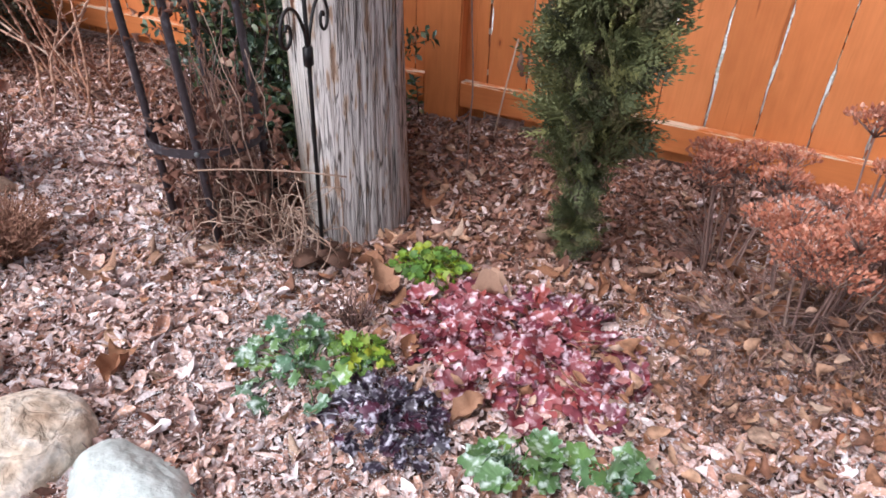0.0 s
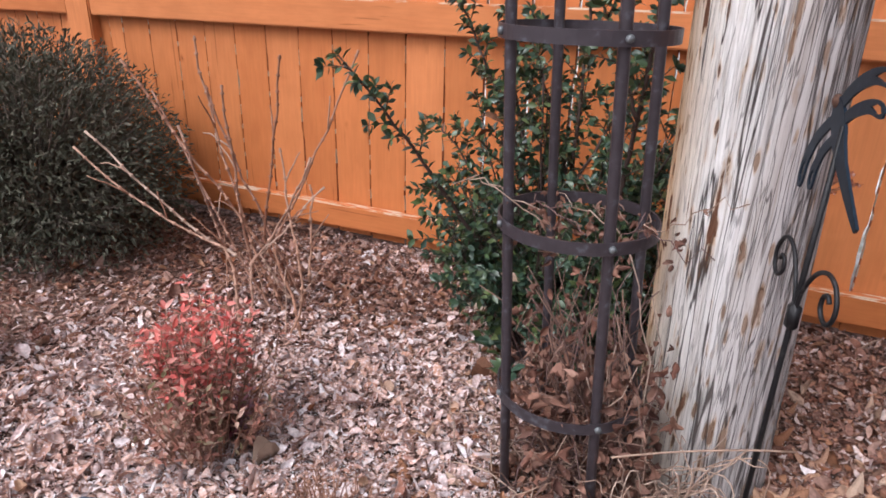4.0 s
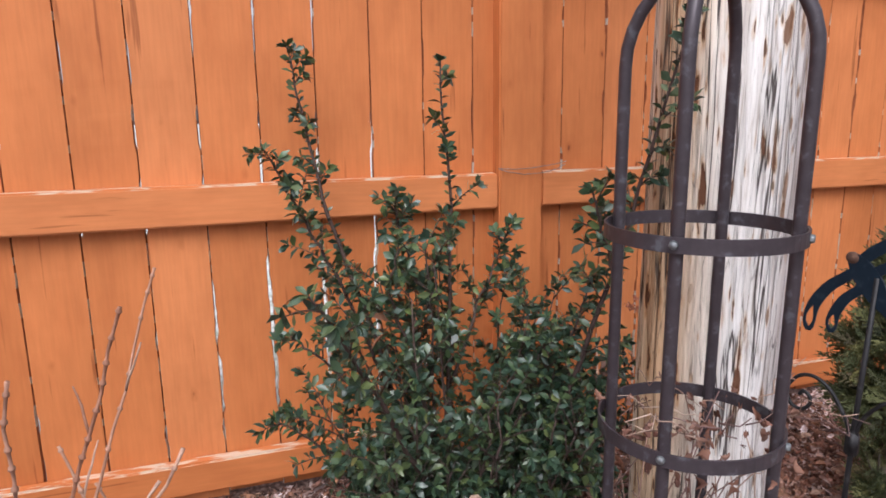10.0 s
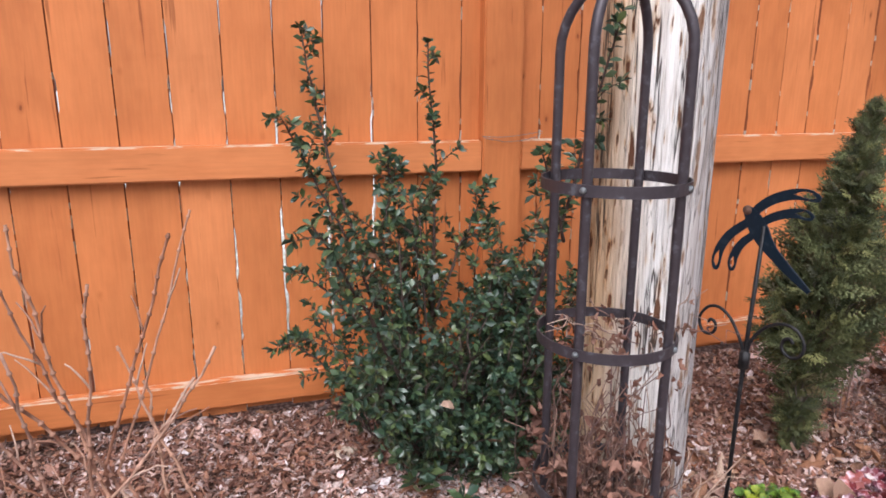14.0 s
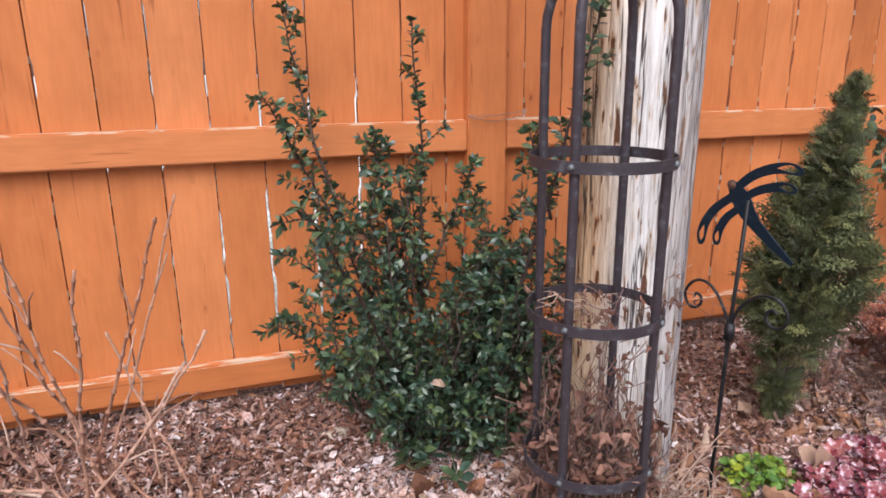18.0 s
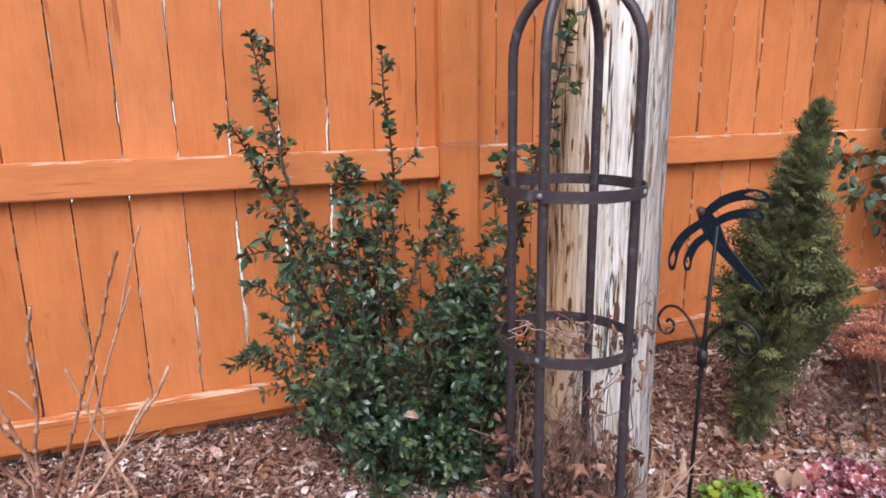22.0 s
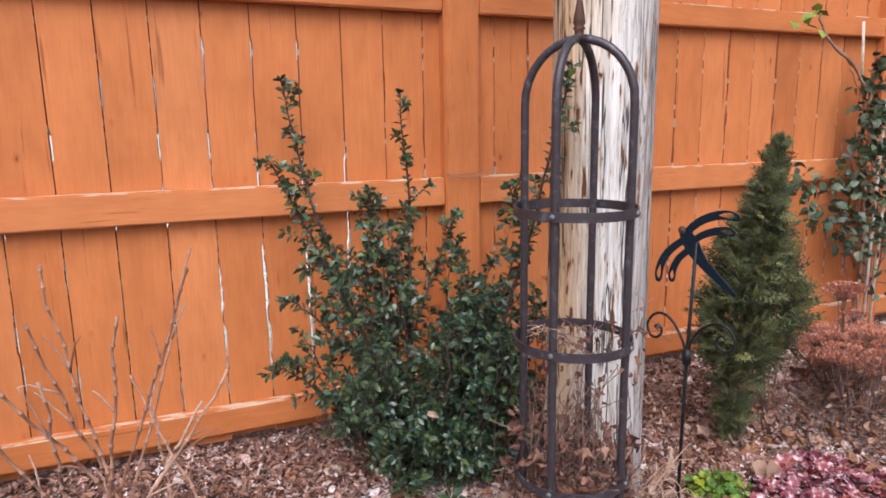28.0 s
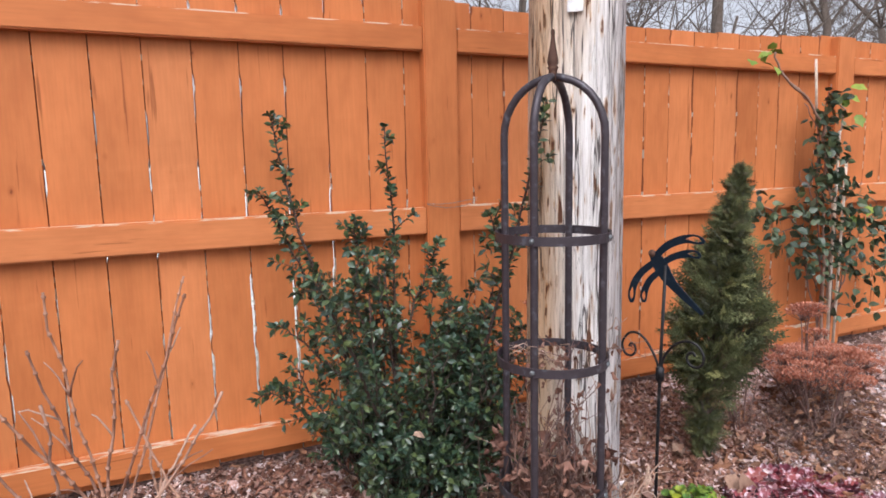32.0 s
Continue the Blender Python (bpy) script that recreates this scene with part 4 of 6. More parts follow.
def build_dragonfly():
    st = thing("dragonfly_stake", (-0.806, 1.0, 0.0), "dark blue metal dragonfly on a black scrolled garden stake", "garden stake", turn=-74.0)
    tube("rod", [(-0.008, 0, -0.02), (-0.004, 0, 0.42), (-0.002, 0, 0.54), (0.006, 0, 0.79)], 0.0045, BLACK, st)
    ribbon("body", [(-0.032, 0.817), (-0.023, 0.807), (-0.012, 0.792), (-0.001, 0.776), (0.009, 0.762), (0.028, 0.742), (0.062, 0.714), (0.090, 0.693), (0.108, 0.680)], [0.020, 0.031, 0.038, 0.038, 0.032, 0.024, 0.018, 0.013, 0.008], 0.004, BLUE, st)
    bm = bmesh.new()
    bmesh.ops.create_uvsphere(bm, u_segments=12, v_segments=8, radius=0.0125)
    h = part("head", bm, RUST, st, "small rust-brown head")
    h.matrix_basis = pose(-0.0325, 0, 0.8165) @ Matrix.Diagonal((0.86, 0.5, 0.80, 1))
    swell = lambda w: [w * (0.80 + 0.30 * (i / 14) ** 1.2) * (1.0 if i < 12 else (0.93, 0.72, 0.34)[i - 12]) for i in range(15)]
    for pts, w in ((((-0.026, 0.800), (-0.012, 0.821), (0.014, 0.843), (0.048, 0.858), (0.080, 0.862), (0.106, 0.856)), 0.0215), (((-0.008, 0.785), (0.004, 0.799), (0.028, 0.814), (0.058, 0.824), (0.080, 0.825), (0.098, 0.820)), 0.0190),
                   (((-0.018, 0.800), (-0.038, 0.785), (-0.064, 0.762), (-0.083, 0.732), (-0.090, 0.704), (-0.090, 0.680)), 0.0205), (((-0.004, 0.778), (-0.020, 0.764), (-0.038, 0.746), (-0.050, 0.722), (-0.054, 0.704), (-0.053, 0.686)), 0.0185)):
        wing_plate("wing", [tuple(p) for p in smooth_line(pts, 14)], swell(w), 9, 0.003, BLUE, st)
    for lead in (((-0.004, 0.49), (-0.006, 0.515), (-0.018, 0.547), (-0.044, 0.585), (-0.072, 0.601), (-0.098, 0.594), (-0.116, 0.566), (-0.108, 0.540), (-0.090, 0.535), (-0.076, 0.548), (-0.077, 0.564), (-0.088, 0.569), (-0.094, 0.561)),
                 ((0.0, 0.49), (0.001, 0.518), (0.008, 0.552), (0.034, 0.588), (0.066, 0.605), (0.096, 0.600), (0.113, 0.575), (0.108, 0.552), (0.090, 0.543), (0.072, 0.554), (0.072, 0.572), (0.084, 0.580), (0.092, 0.572))):
        tube("scroll", [Vector((p.x, 0, p.y)) for p in smooth_line([Vector(q) for q in lead], 60)], 0.0034, BLACK, st, 7)
    bm = bmesh.new()
    box(bm, (-0.012, -0.008, 0.485), (0.007, 0.008, 0.525), 0.003)
    part("clamp", bm, BLACK, st)
    # a hub with three rounded tongues at the foot
    bm = bmesh.new()
    bmesh.ops.create_cone(bm, cap_ends=True, segments=16, radius1=0.017, radius2=0.015, depth=0.03)
    hub = part("foot_hub", bm, RUST, st, "rusted hub")
    hub.matrix_basis = pose(-0.008, 0, 0.055)
    for deg in (60, 180, 300):
        verts, faces = [], []
        for k in range(9):
            f = k / 8
            w = 0.014 + 0.016 * math.sin(math.pi * min(1, f * 1.02)) ** 0.7
            z = 0.030 + 0.010 * math.sin(math.pi * f) - 0.012 * f
            for s, dz in ((-1, 0.0), (1, 0.0), (1, -0.003), (-1, -0.003)):
                verts.append((0.012 + 0.058 * f, s * w * (1 if k < 8 else 0.5), z + dz))
        for k in range(8):
            for i in range(4):
                i2 = (i + 1) % 4
                faces.append((4 * k + i, 4 * k + i2, 4 * k + 4 + i2, 4 * k + 4 + i))
        faces += [(3, 2, 1, 0), (32, 33, 34, 35)]
        pl = link_mesh("foot_plate", mesh_of("foot_plate", verts, faces), RUST, st, "rusted foot plate")
        pl.matrix_basis = pose(-0.008, 0, 0.028, 0, 0, deg + 12)


build_dragonfly()


# ---- shrubs ----
def twig_leaves(paths, rng, every=0.016, size=(0.018, 0.03), spread=0.75, tip=4, start=0.15):
    """Places and ways of leaves along twigs, alternate, with a rosette at each tip."""
    P, D, S = [], [], []
    for pts, _ in paths:
        pts = [Vector(p) for p in pts]
        total = sum((b - a).length for a, b in zip(pts, pts[1:]))
        run, k = 0.0, rng.random() * 6
        for a, b in zip(pts, pts[1:]):
            seg = (b - a).length
            s = 0.0
            while s < seg:
                if (run + s) / max(total, 1e-6) > start:
                    k += 2.4
                    d = (b - a).normalized()
                    o = d.orthogonal()
                    o.rotate(Matrix.Rotation(k, 3, d))
                    P.append(a + d * s)
                    D.append(d * (1 - spread) + o * spread + Vector((0, 0, 0.12)))
                    S.append(rng.uniform(*size))
                s += every * rng.uniform(0.7, 1.4)
            run += seg
        d = (pts[-1] - pts[-2]).normalized()
        for j in range(tip):
            o = d.orthogonal()
            o.rotate(Matrix.Rotation(j * 2.4 + k, 3, d))
            P.append(pts[-1])
            D.append(d * 0.55 + o * 0.65)
            S.append(rng.uniform(*size))
    return P, D, S


def build_holly():
    rng = random.Random(11)
    base = Vector((-1.31, 1.58, 0.03))
    h = thing("holly_bush", base, "glossy dark green holly bush with tall upright shoots", "shrub")
    L = lambda x, y, z: Vector((x, y, z)) - base
    shoots = [
        [(-1.34, 1.60, 0.03), (-1.43, 1.68, 0.45), (-1.54, 1.77, 0.83), (-1.58, 1.82, 1.04), (-1.606, 1.84, 1.21)],
        [(-1.43, 1.66, 0.42), (-1.53, 1.68, 0.68), (-1.62, 1.68, 0.86), (-1.68, 1.665, 0.985)],
        [(-1.30, 1.60, 0.03), (-1.30, 1.63, 0.5), (-1.29, 1.63, 0.85), (-1.31, 1.626, 1.165)],
        [(-1.30, 1.60, 0.45), (-1.22, 1.64, 0.62), (-1.16, 1.655, 0.73), (-1.134, 1.656, 0.80)],
        [(-1.35, 1.50, 0.08), (-1.46, 1.36, 0.40), (-1.57, 1.23, 0.64), (-1.668, 1.125, 0.815)],
        [(-1.22, 1.52, 0.06), (-1.125, 1.35, 0.535), (-1.09, 1.24, 0.87), (-1.055, 1.15, 1.20)],
        [(-1.10, 1.26, 0.72), (-1.13, 1.24, 0.80), (-1.18, 1.22, 0.92)],
        [(-1.25, 1.55, 0.05), (-1.15, 1.50, 0.35), (-1.06, 1.47, 0.60), (-1.02, 1.46, 0.72)],
        [(-1.36, 1.55, 0.05), (-1.50, 1.57, 0.25), (-1.62, 1.60, 0.36), (-1.70, 1.61, 0.42)],
        [(-1.30, 1.55, 0.1), (-1.40, 1.55, 0.5), (-1.46, 1.53, 0.70), (-1.44, 1.52, 0.80)],
        [(-1.36, 1.55, 0.1), (-1.47, 1.55, 0.42), (-1.60, 1.56, 0.56), (-1.66, 1.56, 0.62)],
        [(-1.30, 1.60, 0.5), (-1.37, 1.62, 0.68), (-1.41, 1.62, 0.80), (-1.42, 1.62, 0.87)],
    ]
    side, main = [], []
    for k, pts in enumerate(shoots):
        pts = [L(*p) for p in pts]
        fine = []
        for a, b in zip(pts, pts[1:]):
            for i in range(6):
                w = Vector((rng.uniform(-1, 1), rng.uniform(-1, 1), 0)) * 0.004
                fine.append(a.lerp(b, i / 6) + w)
        fine.append(pts[-1])
        r0 = 0.0075 if k in (0, 2, 4, 5) else 0.0045
        main.append((fine, taper(r0, 0.0018, len(fine))))
        for i in range(5, len(fine) - 1):
            if rng.random() < 0.72:
                d = (fine[i + 1] - fine[i - 1]).normalized()
                o = d.orthogonal()
                o.rotate(Matrix.Rotation(rng.uniform(0, 6.3), 3, d))
                ln = rng.uniform(0.035, 0.09) * (1.3 - 0.85 * i / len(fine))
                side.append((bend(fine[i], fine[i] + (d * 0.8 + o * 0.6) * ln, 0.005, 4), taper(0.0018, 0.001, 4)))
    for pts, r in main:
        tube("stem", pts, r, HOLLY_STEM, h, 7)
    # the body: arching branches from the foot, each with short leafy twigs on its outer part
    zs, ws = (0.06, 0.15, 0.25, 0.38, 0.50, 0.62, 0.72, 0.80), (0.15, 0.20, 0.25, 0.30, 0.31, 0.24, 0.15, 0.08)
    limbs, twigs = [], []
    while len(limbs) < 74:
        z = rng.choice((rng.uniform(0.10, 0.42), rng.uniform(0.25, 0.78)))
        a, f = rng.uniform(0, 2 * math.pi), rng.uniform(0.5, 1.0)
        w = np.interp(z, zs, ws)
        e = Vector((np.interp(z, (0.05, 0.4, 0.8), (-1.31, -1.275, -1.32)) + w * f * math.cos(a) * 1.12, 1.49 + 0.11 * z + w * f * math.sin(a) * 0.85, z)) - base
        if e.y > 0.32 or noise.noise(e * 5.0 + Vector((2.3, 0, 0))) < -0.30:
            continue
        knee = Vector((e.x * 0.62, e.y * 0.62 - 0.02, e.z * 0.42))
        foot = Vector((rng.gauss(0, 0.03) + 0.12 * e.x, rng.gauss(-0.03, 0.03) + 0.12 * e.y, -0.02))
        pts = []
        for i in range(11):
            t = i / 10
            pts.append(foot * (1 - t) ** 2 + knee * (2 * t * (1 - t)) + e * t * t + Vector((rng.gauss(0, 0.004), rng.gauss(0, 0.004), 0)))
        limbs.append((pts, taper(0.0045, 0.0016, 11)))
        for i in range(3, 11):
            for _ in range(2 if i > 5 else 1):
                if rng.random() < 0.12:
                    continue
                d = (pts[min(i + 1, 10)] - pts[i - 1]).normalized()
                o = d.orthogonal()
                o.rotate(Matrix.Rotation(rng.uniform(0, 6.3), 3, d))
                way = (d * 0.6 + o * 0.75 + Vector((0, 0, 0.35))).normalized()
                q = pts[i] + way * rng.uniform(0.05, 0.115)
                if q.z > 0.01 and q.y < 0.34:
                    twigs.append((bend(pts[i], q, 0.006, 5, rng, 0.003), taper(0.0018, 0.0009, 5)))
    for k in range(105):
        # low growth towards the pole
        e = Vector((-1.09 + rng.gauss(0, 0.085), 1.46 + rng.gauss(0, 0.07), 0.06 + 0.54 * rng.random() ** 1.2)) - base
        d = Vector((rng.gauss(0.2, 0.3), rng.gauss(0, 0.25), rng.uniform(0.5, 1.1))).normalized()
        s = e - d * min(rng.uniform(0.08, 0.15), (e.z + 0.02) / max(0.2, d.z))
        twigs.append((bend(s, e, 0.01, 6, rng, 0.005), taper(0.0021, 0.001, 6)))
    tubes("limbwork", limbs, HOLLY_STEM, h, 5, "stuff")
    tubes("twigwork", side + twigs, HOLLY_STEM, h, 4, "stuff")
    shapes = [leaf_shape(0.50, 0.35, 0.12, 4, 0.10, 1.15), leaf_shape(0.42, 0.6, 0.2, 4, 0.12, 1.05), leaf_shape(0.52, 0.2, -0.15, 4, 0.08, 1.2), leaf_shape(0.46, 0.5, 0.3, 4, 0.12, 1.1), leaf_shape(0.42, 0.15, 0.4, 4, 0.10, 1.0)]
    P1, D1, S1 = twig_leaves(main + side, rng, 0.0075, (0.018, 0.031), 0.64, 6, 0.1)
    P2, D2, S2 = twig_leaves(twigs, rng, 0.0088, (0.016, 0.031), 0.66, 6, 0.15)
    P, D, S = P1 + P2, D1 + D2, S1 + S2
    # two fresh tufts low in front
    for x, y, z in ((-1.385, 1.33, 0.125), (-1.325, 1.275, 0.085), (-1.42, 1.37, 0.09)):
        for j in range(13):
            a = j * 2.4
            P.append(L(x, y, z) + Vector((rng.gauss(0, 0.006), rng.gauss(0, 0.006), 0.002 * j)))
            D.append(Vector((math.cos(a), math.sin(a), 0.15 + 0.06 * j)))
            S.append(rng.uniform(0.034, 0.048))
    front = sorted(range(len(P)), key=lambda i: P[i].y + 0.4 * P[i].x - 0.2 * P[i].z)[:290]
    keep = set(front)
    roll = [rng.uniform(-1.5, 1.5) for _ in P]
    leaf_parts("leaf", shapes, [P[i] for i in front], [D[i] for i in front], [roll[i] for i in front], [S[i] for i in front], HOLLY, h)
    rest = [i for i in range(len(P)) if i not in keep]
    scatter("foliage", shapes, [P[i] for i in rest], [D[i] for i in rest], [roll[i] for i in rest], [S[i] for i in rest], HOLLY, h, smooth=True)
    # leaves of last autumn caught in the twigs
    for x, y, z, a in ((-1.50, 1.505, 0.655, 20), (-1.44, 1.50, 0.69, 75), (-1.37, 1.32, 0.33, 10), (-1.22, 1.30, 0.22, 120), (-1.47, 1.50, 0.62, 200)):
        v, f = leaf_shape(0.5, 0.4, 0.3, 4, 0.1)
        d = new("caught_leaf", mesh_of("caught_leaf", v * 0.05, f))
        d.data.materials.append(BROWN_LEAF)
        d.matrix_basis = pose(x, y, z, 30, 10, a)
        tagged(d, "dry brown leaf caught in the holly twigs", "leaf", "caught leaves")


build_holly()


def thuja_spray(rng):
    """A flat branched fan one unit long along +x, of narrow scaly shoots grown together."""
    verts, faces = [Vector((0, 0, 0))], []

    def shoot(i, b, w):
        """A pointed shoot from the vertex i to b; gives the number of its middle."""
        a, b = verts[i], Vector(b)
        d = b - a
        n = Vector((-d.y, d.x, 0)).normalized() * w
        o = len(verts)
        m = a.lerp(b, 0.38)
        verts.extend([m + n + Vector((0, 0, 0.02)), m + Vector((0, 0, 0.035)), m - n + Vector((0, 0, 0.02)), b])
        faces.extend([(i, o + 1, o), (i, o + 2, o + 1), (o, o + 1, o + 3), (o + 1, o + 2, o + 3)])
        return o + 1
    sag = rng.uniform(-0.1, 0.25)
    at, last = 0, Vector((0, 0, 0))
    for k in range(1, 6):
        s = k / 5
        tip = Vector((s, rng.uniform(-0.03, 0.03), -sag * s * s))
        mid = shoot(at, tip, 0.034)
        end = len(verts) - 1
        for sg in (1, -1):
            ln = 0.50 * (1.1 - 0.75 * s) * rng.uniform(0.75, 1.2)
            q = verts[mid] + Vector((0.86 * ln, sg * 0.50 * ln, rng.uniform(-0.15, 0.1) * ln))
            c = shoot(mid, q, 0.040)
            e = len(verts) - 1
            for sub in (1, -1):
                t = ln * rng.uniform(0.42, 0.66)
                shoot(c, verts[c] + Vector((0.88 * t, (sg * 0.35 + sub * 0.42) * t, rng.uniform(-0.1, 0.1) * t)), 0.034)
            shoot(e, verts[e] + Vector((0.16, sg * 0.03, 0)), 0.026)
        at = end
    return np.array([tuple(v) for v in verts]), faces


def build_arborvitae():
    rng = random.Random(21)
    base = Vector((-0.315, 1.305, 0.03))
    t = thing("arborvitae", base, "young dark green arborvitae, narrow and slightly leaning", "conifer")
    bow = lambda s: Vector((np.interp(s, (0, 0.25, 0.53, 0.75, 1.0), (0, -0.006, -0.006, 0.035, 0.095)), np.interp(s, (0, 0.25, 0.53, 1.0), (0, -0.012, -0.05, -0.03)), s * 0.985))
    tube("trunk", [Vector((0, 0, -0.03))] + [bow(s) for s in (0.0, 0.3, 0.6, 0.95)], [0.014, 0.013, 0.010, 0.006, 0.002], BARK, t)
    P, D, S, R = [], [], [], []
    prof = [(0.0, 0.012), (0.10, 0.030), (0.22, 0.060), (0.34, 0.106), (0.44, 0.140), (0.52, 0.138), (0.64, 0.098), (0.78, 0.050), (0.9, 0.020), (1.0, 0.003)]
    branches = []
    for i in range(300):
        # a bough, and the fans of scaly shoots gathered round its end
        s = rng.random() ** 0.85
        r = np.interp(s, [p[0] for p in prof], [p[1] for p in prof])
        a = rng.uniform(0, 2 * math.pi)
        f = min(1.0, 0.90 + 0.5 * noise.noise((math.cos(a) * 1.9, math.sin(a) * 1.9, s * 7))) * (rng.uniform(0.62, 0.95) if i % 3 else rng.uniform(0.2, 0.6))
        out = Vector((math.cos(a), math.sin(a), 0))
        u = out.x * 0.70 - out.y * 0.71
        c = bow(s) + (out * 0.78 + Vector((0.70, -0.71, 0)) * u * 0.22) * r * f
        d = (out * rng.uniform(0.5, 0.9) + Vector((rng.gauss(0, 0.2), rng.gauss(0, 0.2), rng.uniform(0.1, 0.9)))).normalized()
        plane = rng.gauss(math.pi / 2, 0.5) if rng.random() < 0.65 else rng.uniform(-1.2, 1.2)
        w = 0.5 + 0.5 * min(1.0, r / 0.10)
        for _ in range(7):
            P.append(c + Vector((rng.gauss(0, 0.013), rng.gauss(0, 0.013), rng.gauss(0, 0.016))) * w - d * 0.02)
            D.append(d + Vector((rng.gauss(0, 0.42), rng.gauss(0, 0.42), rng.gauss(0.05, 0.42))))
            S.append(rng.uniform(0.056, 0.094) * w)
            R.append(plane + rng.gauss(0, 0.35))
        branches.append(([bow(max(0, s - 0.1)), c], [0.003, 0.0015]))
    tubes("branchwork", branches, BARK, t, 4, "stuff")
    scatter("foliage", [thuja_spray(rng) for _ in range(7)], P, D, R, S, THUJA, t)


build_arborvitae()


def build_boxwood():
    rng = random.Random(31)
    base = Vector((-3.20, 1.46, 0.02))
    t = thing("clipped_boxwood", base, "large dark clipped boxwood with a rounded top", "shrub")
    c, rad = Vector((0, 0, 0.36)), Vector((0.60, 0.45, 0.41))
    tube("stem", [(0, 0, 0), (0.02, 0, 0.25)], [0.02, 0.012], BARK, t)
    P, D, S, R, tw = [], [], [], [], []
    for i in range(36000):
        d = Vector((rng.gauss(0, 1), rng.gauss(0, 1), rng.gauss(0, 1))).normalized()
        f = rng.uniform(0.5, 1.0) * (1 + (0.22 * max(0.0, -d.z)) + 0.06 * noise.noise(d * 3.0) + 0.09 * noise.noise(d * 8) + 0.05 * noise.noise(d * 19))
        p = c + Vector((d.x * rad.x, d.y * rad.y, d.z * rad.z)) * f
        if p.z < 0.02 or p.y > 0.42:
            continue
        P.append(p)
        D.append(d + Vector((rng.gauss(0, 0.6), rng.gauss(0, 0.6), rng.gauss(0.2, 0.6))))
        S.append(rng.uniform(0.017, 0.031))
        R.append(rng.uniform(-1.5, 1.5))
        if i % 25 == 0:
            tw.append(([c * 0.6 + (p - c) * 0.4, p], [0.0025, 0.0012]))
    tubes("twigwork", tw, BARK, t, 4, "stuff")
    scatter("foliage", [leaf_shape(0.30, 0.3, 0.1, 2), leaf_shape(0.24, 0.5, 0.2, 2)], P, D, R, S, BOX, t)


build_boxwood()


def jointed(pts, r0, r1, rng):
    """A cane's line and radii with swollen joints every few centimetres."""
    out, rad, run, last = [], [], 0.0, 0.02
    total = sum((b - a).length for a, b in zip(pts, pts[1:]))
    for a, b in zip(pts, pts[1:]):
        seg = (b - a).length
        d = (b - a) / max(seg, 1e-6)
        out.append(a)
        rad.append(r0 + (r1 - r0) * run / total)
        while last < run + seg:
            s = last - run
            r = r0 + (r1 - r0) * last / total
            if s > 0.006 and s < seg - 0.006:
                for off, k in ((-0.004, 1.05), (-0.001, 2.0), (0.002, 1.8), (0.005, 1.0)):
                    out.append(a + d * (s + off))
                    rad.append(r * k)
            last += rng.uniform(0.03, 0.055)
        run += seg
    out.append(pts[-1])
    rad.append(r1 * 1.5)
    return out, rad


def build_bare_shrub():
    """Leafless hydrangea with jointed canes."""
    rng = random.Random(41)
    base = Vector((-2.12, 1.35, 0.03))
    t = thing("bare_hydrangea", base, "leafless hydrangea of thin tan jointed canes", "shrub")
    tips = [(-1.896, 1.586, 0.774), (-1.92, 1.27, 0.787), (-1.851, 1.278, 0.553), (-2.055, 1.21, 0.71), (-2.185, 1.27, 0.82), (-2.35, 1.20, 0.754), (-2.43, 1.35, 0.65), (-2.55, 1.22, 0.549), (-2.60, 1.2, 0.50), (-2.19, 1.2, 0.60), (-2.234, 1.35, 0.68), (-1.90, 1.40, 0.44), (-2.02, 1.5, 0.40), (-2.06, 1.42, 0.52)]
    crown = Vector((-2.085, 1.345, 0.24)) - base
    for x, y, z in tips:
        e = Vector((x, y, z)) - base
        low = crown + Vector((rng.gauss(0, 0.085) + 0.25 * e.x, rng.gauss(0, 0.07), rng.gauss(-0.06, 0.06)))
        foot = Vector((low.x * 0.9 + rng.gauss(0, 0.09), low.y * 0.9 + rng.gauss(0, 0.08), -0.02))
        grown = rng.random() < 0.65
        pts = (bend(foot, low, 0.01, 5, rng, 0.008, (1, 0, 0))[:-1] if grown else []) + bend(low, e, rng.uniform(-0.035, 0.01), 9, rng, 0.005, (0, 0, 1))
        n = len(pts)
        line, rad = jointed([Vector(q) for q in pts], 0.0039, 0.0025, rng)
        cane = tube("cane", line, rad, CANE, t, 6)
        for j in range(rng.randrange(1, 3)):
            i = rng.randrange(n - 7, n - 2)
            d = (pts[i + 1] - pts[i]).normalized()
            o = d.orthogonal()
            o.rotate(Matrix.Rotation(rng.uniform(0, 6.3), 3, d))
            tube("twig", bend(pts[i], pts[i] + (d + o * 0.6) * rng.uniform(0.04, 0.11), 0.006, 5, rng, 0.003), taper(0.0026, 0.0014, 5), CANE, cane, 5)
    # low spent twigs round the foot
    low = []
    for k in range(14):
        a = Vector((rng.gauss(0.0, 0.16), rng.gauss(0.0, 0.1), -0.01))
        e = a + Vector((rng.gauss(0, 0.11), rng.gauss(0, 0.11), rng.uniform(0.05, 0.24)))
        low.append((bend(a, e, 0.015, 6, rng, 0.006), taper(0.0024, 0.0012, 6)))
    tubes("twigwork", low, CANE, t, 5, "stuff")


build_bare_shrub()


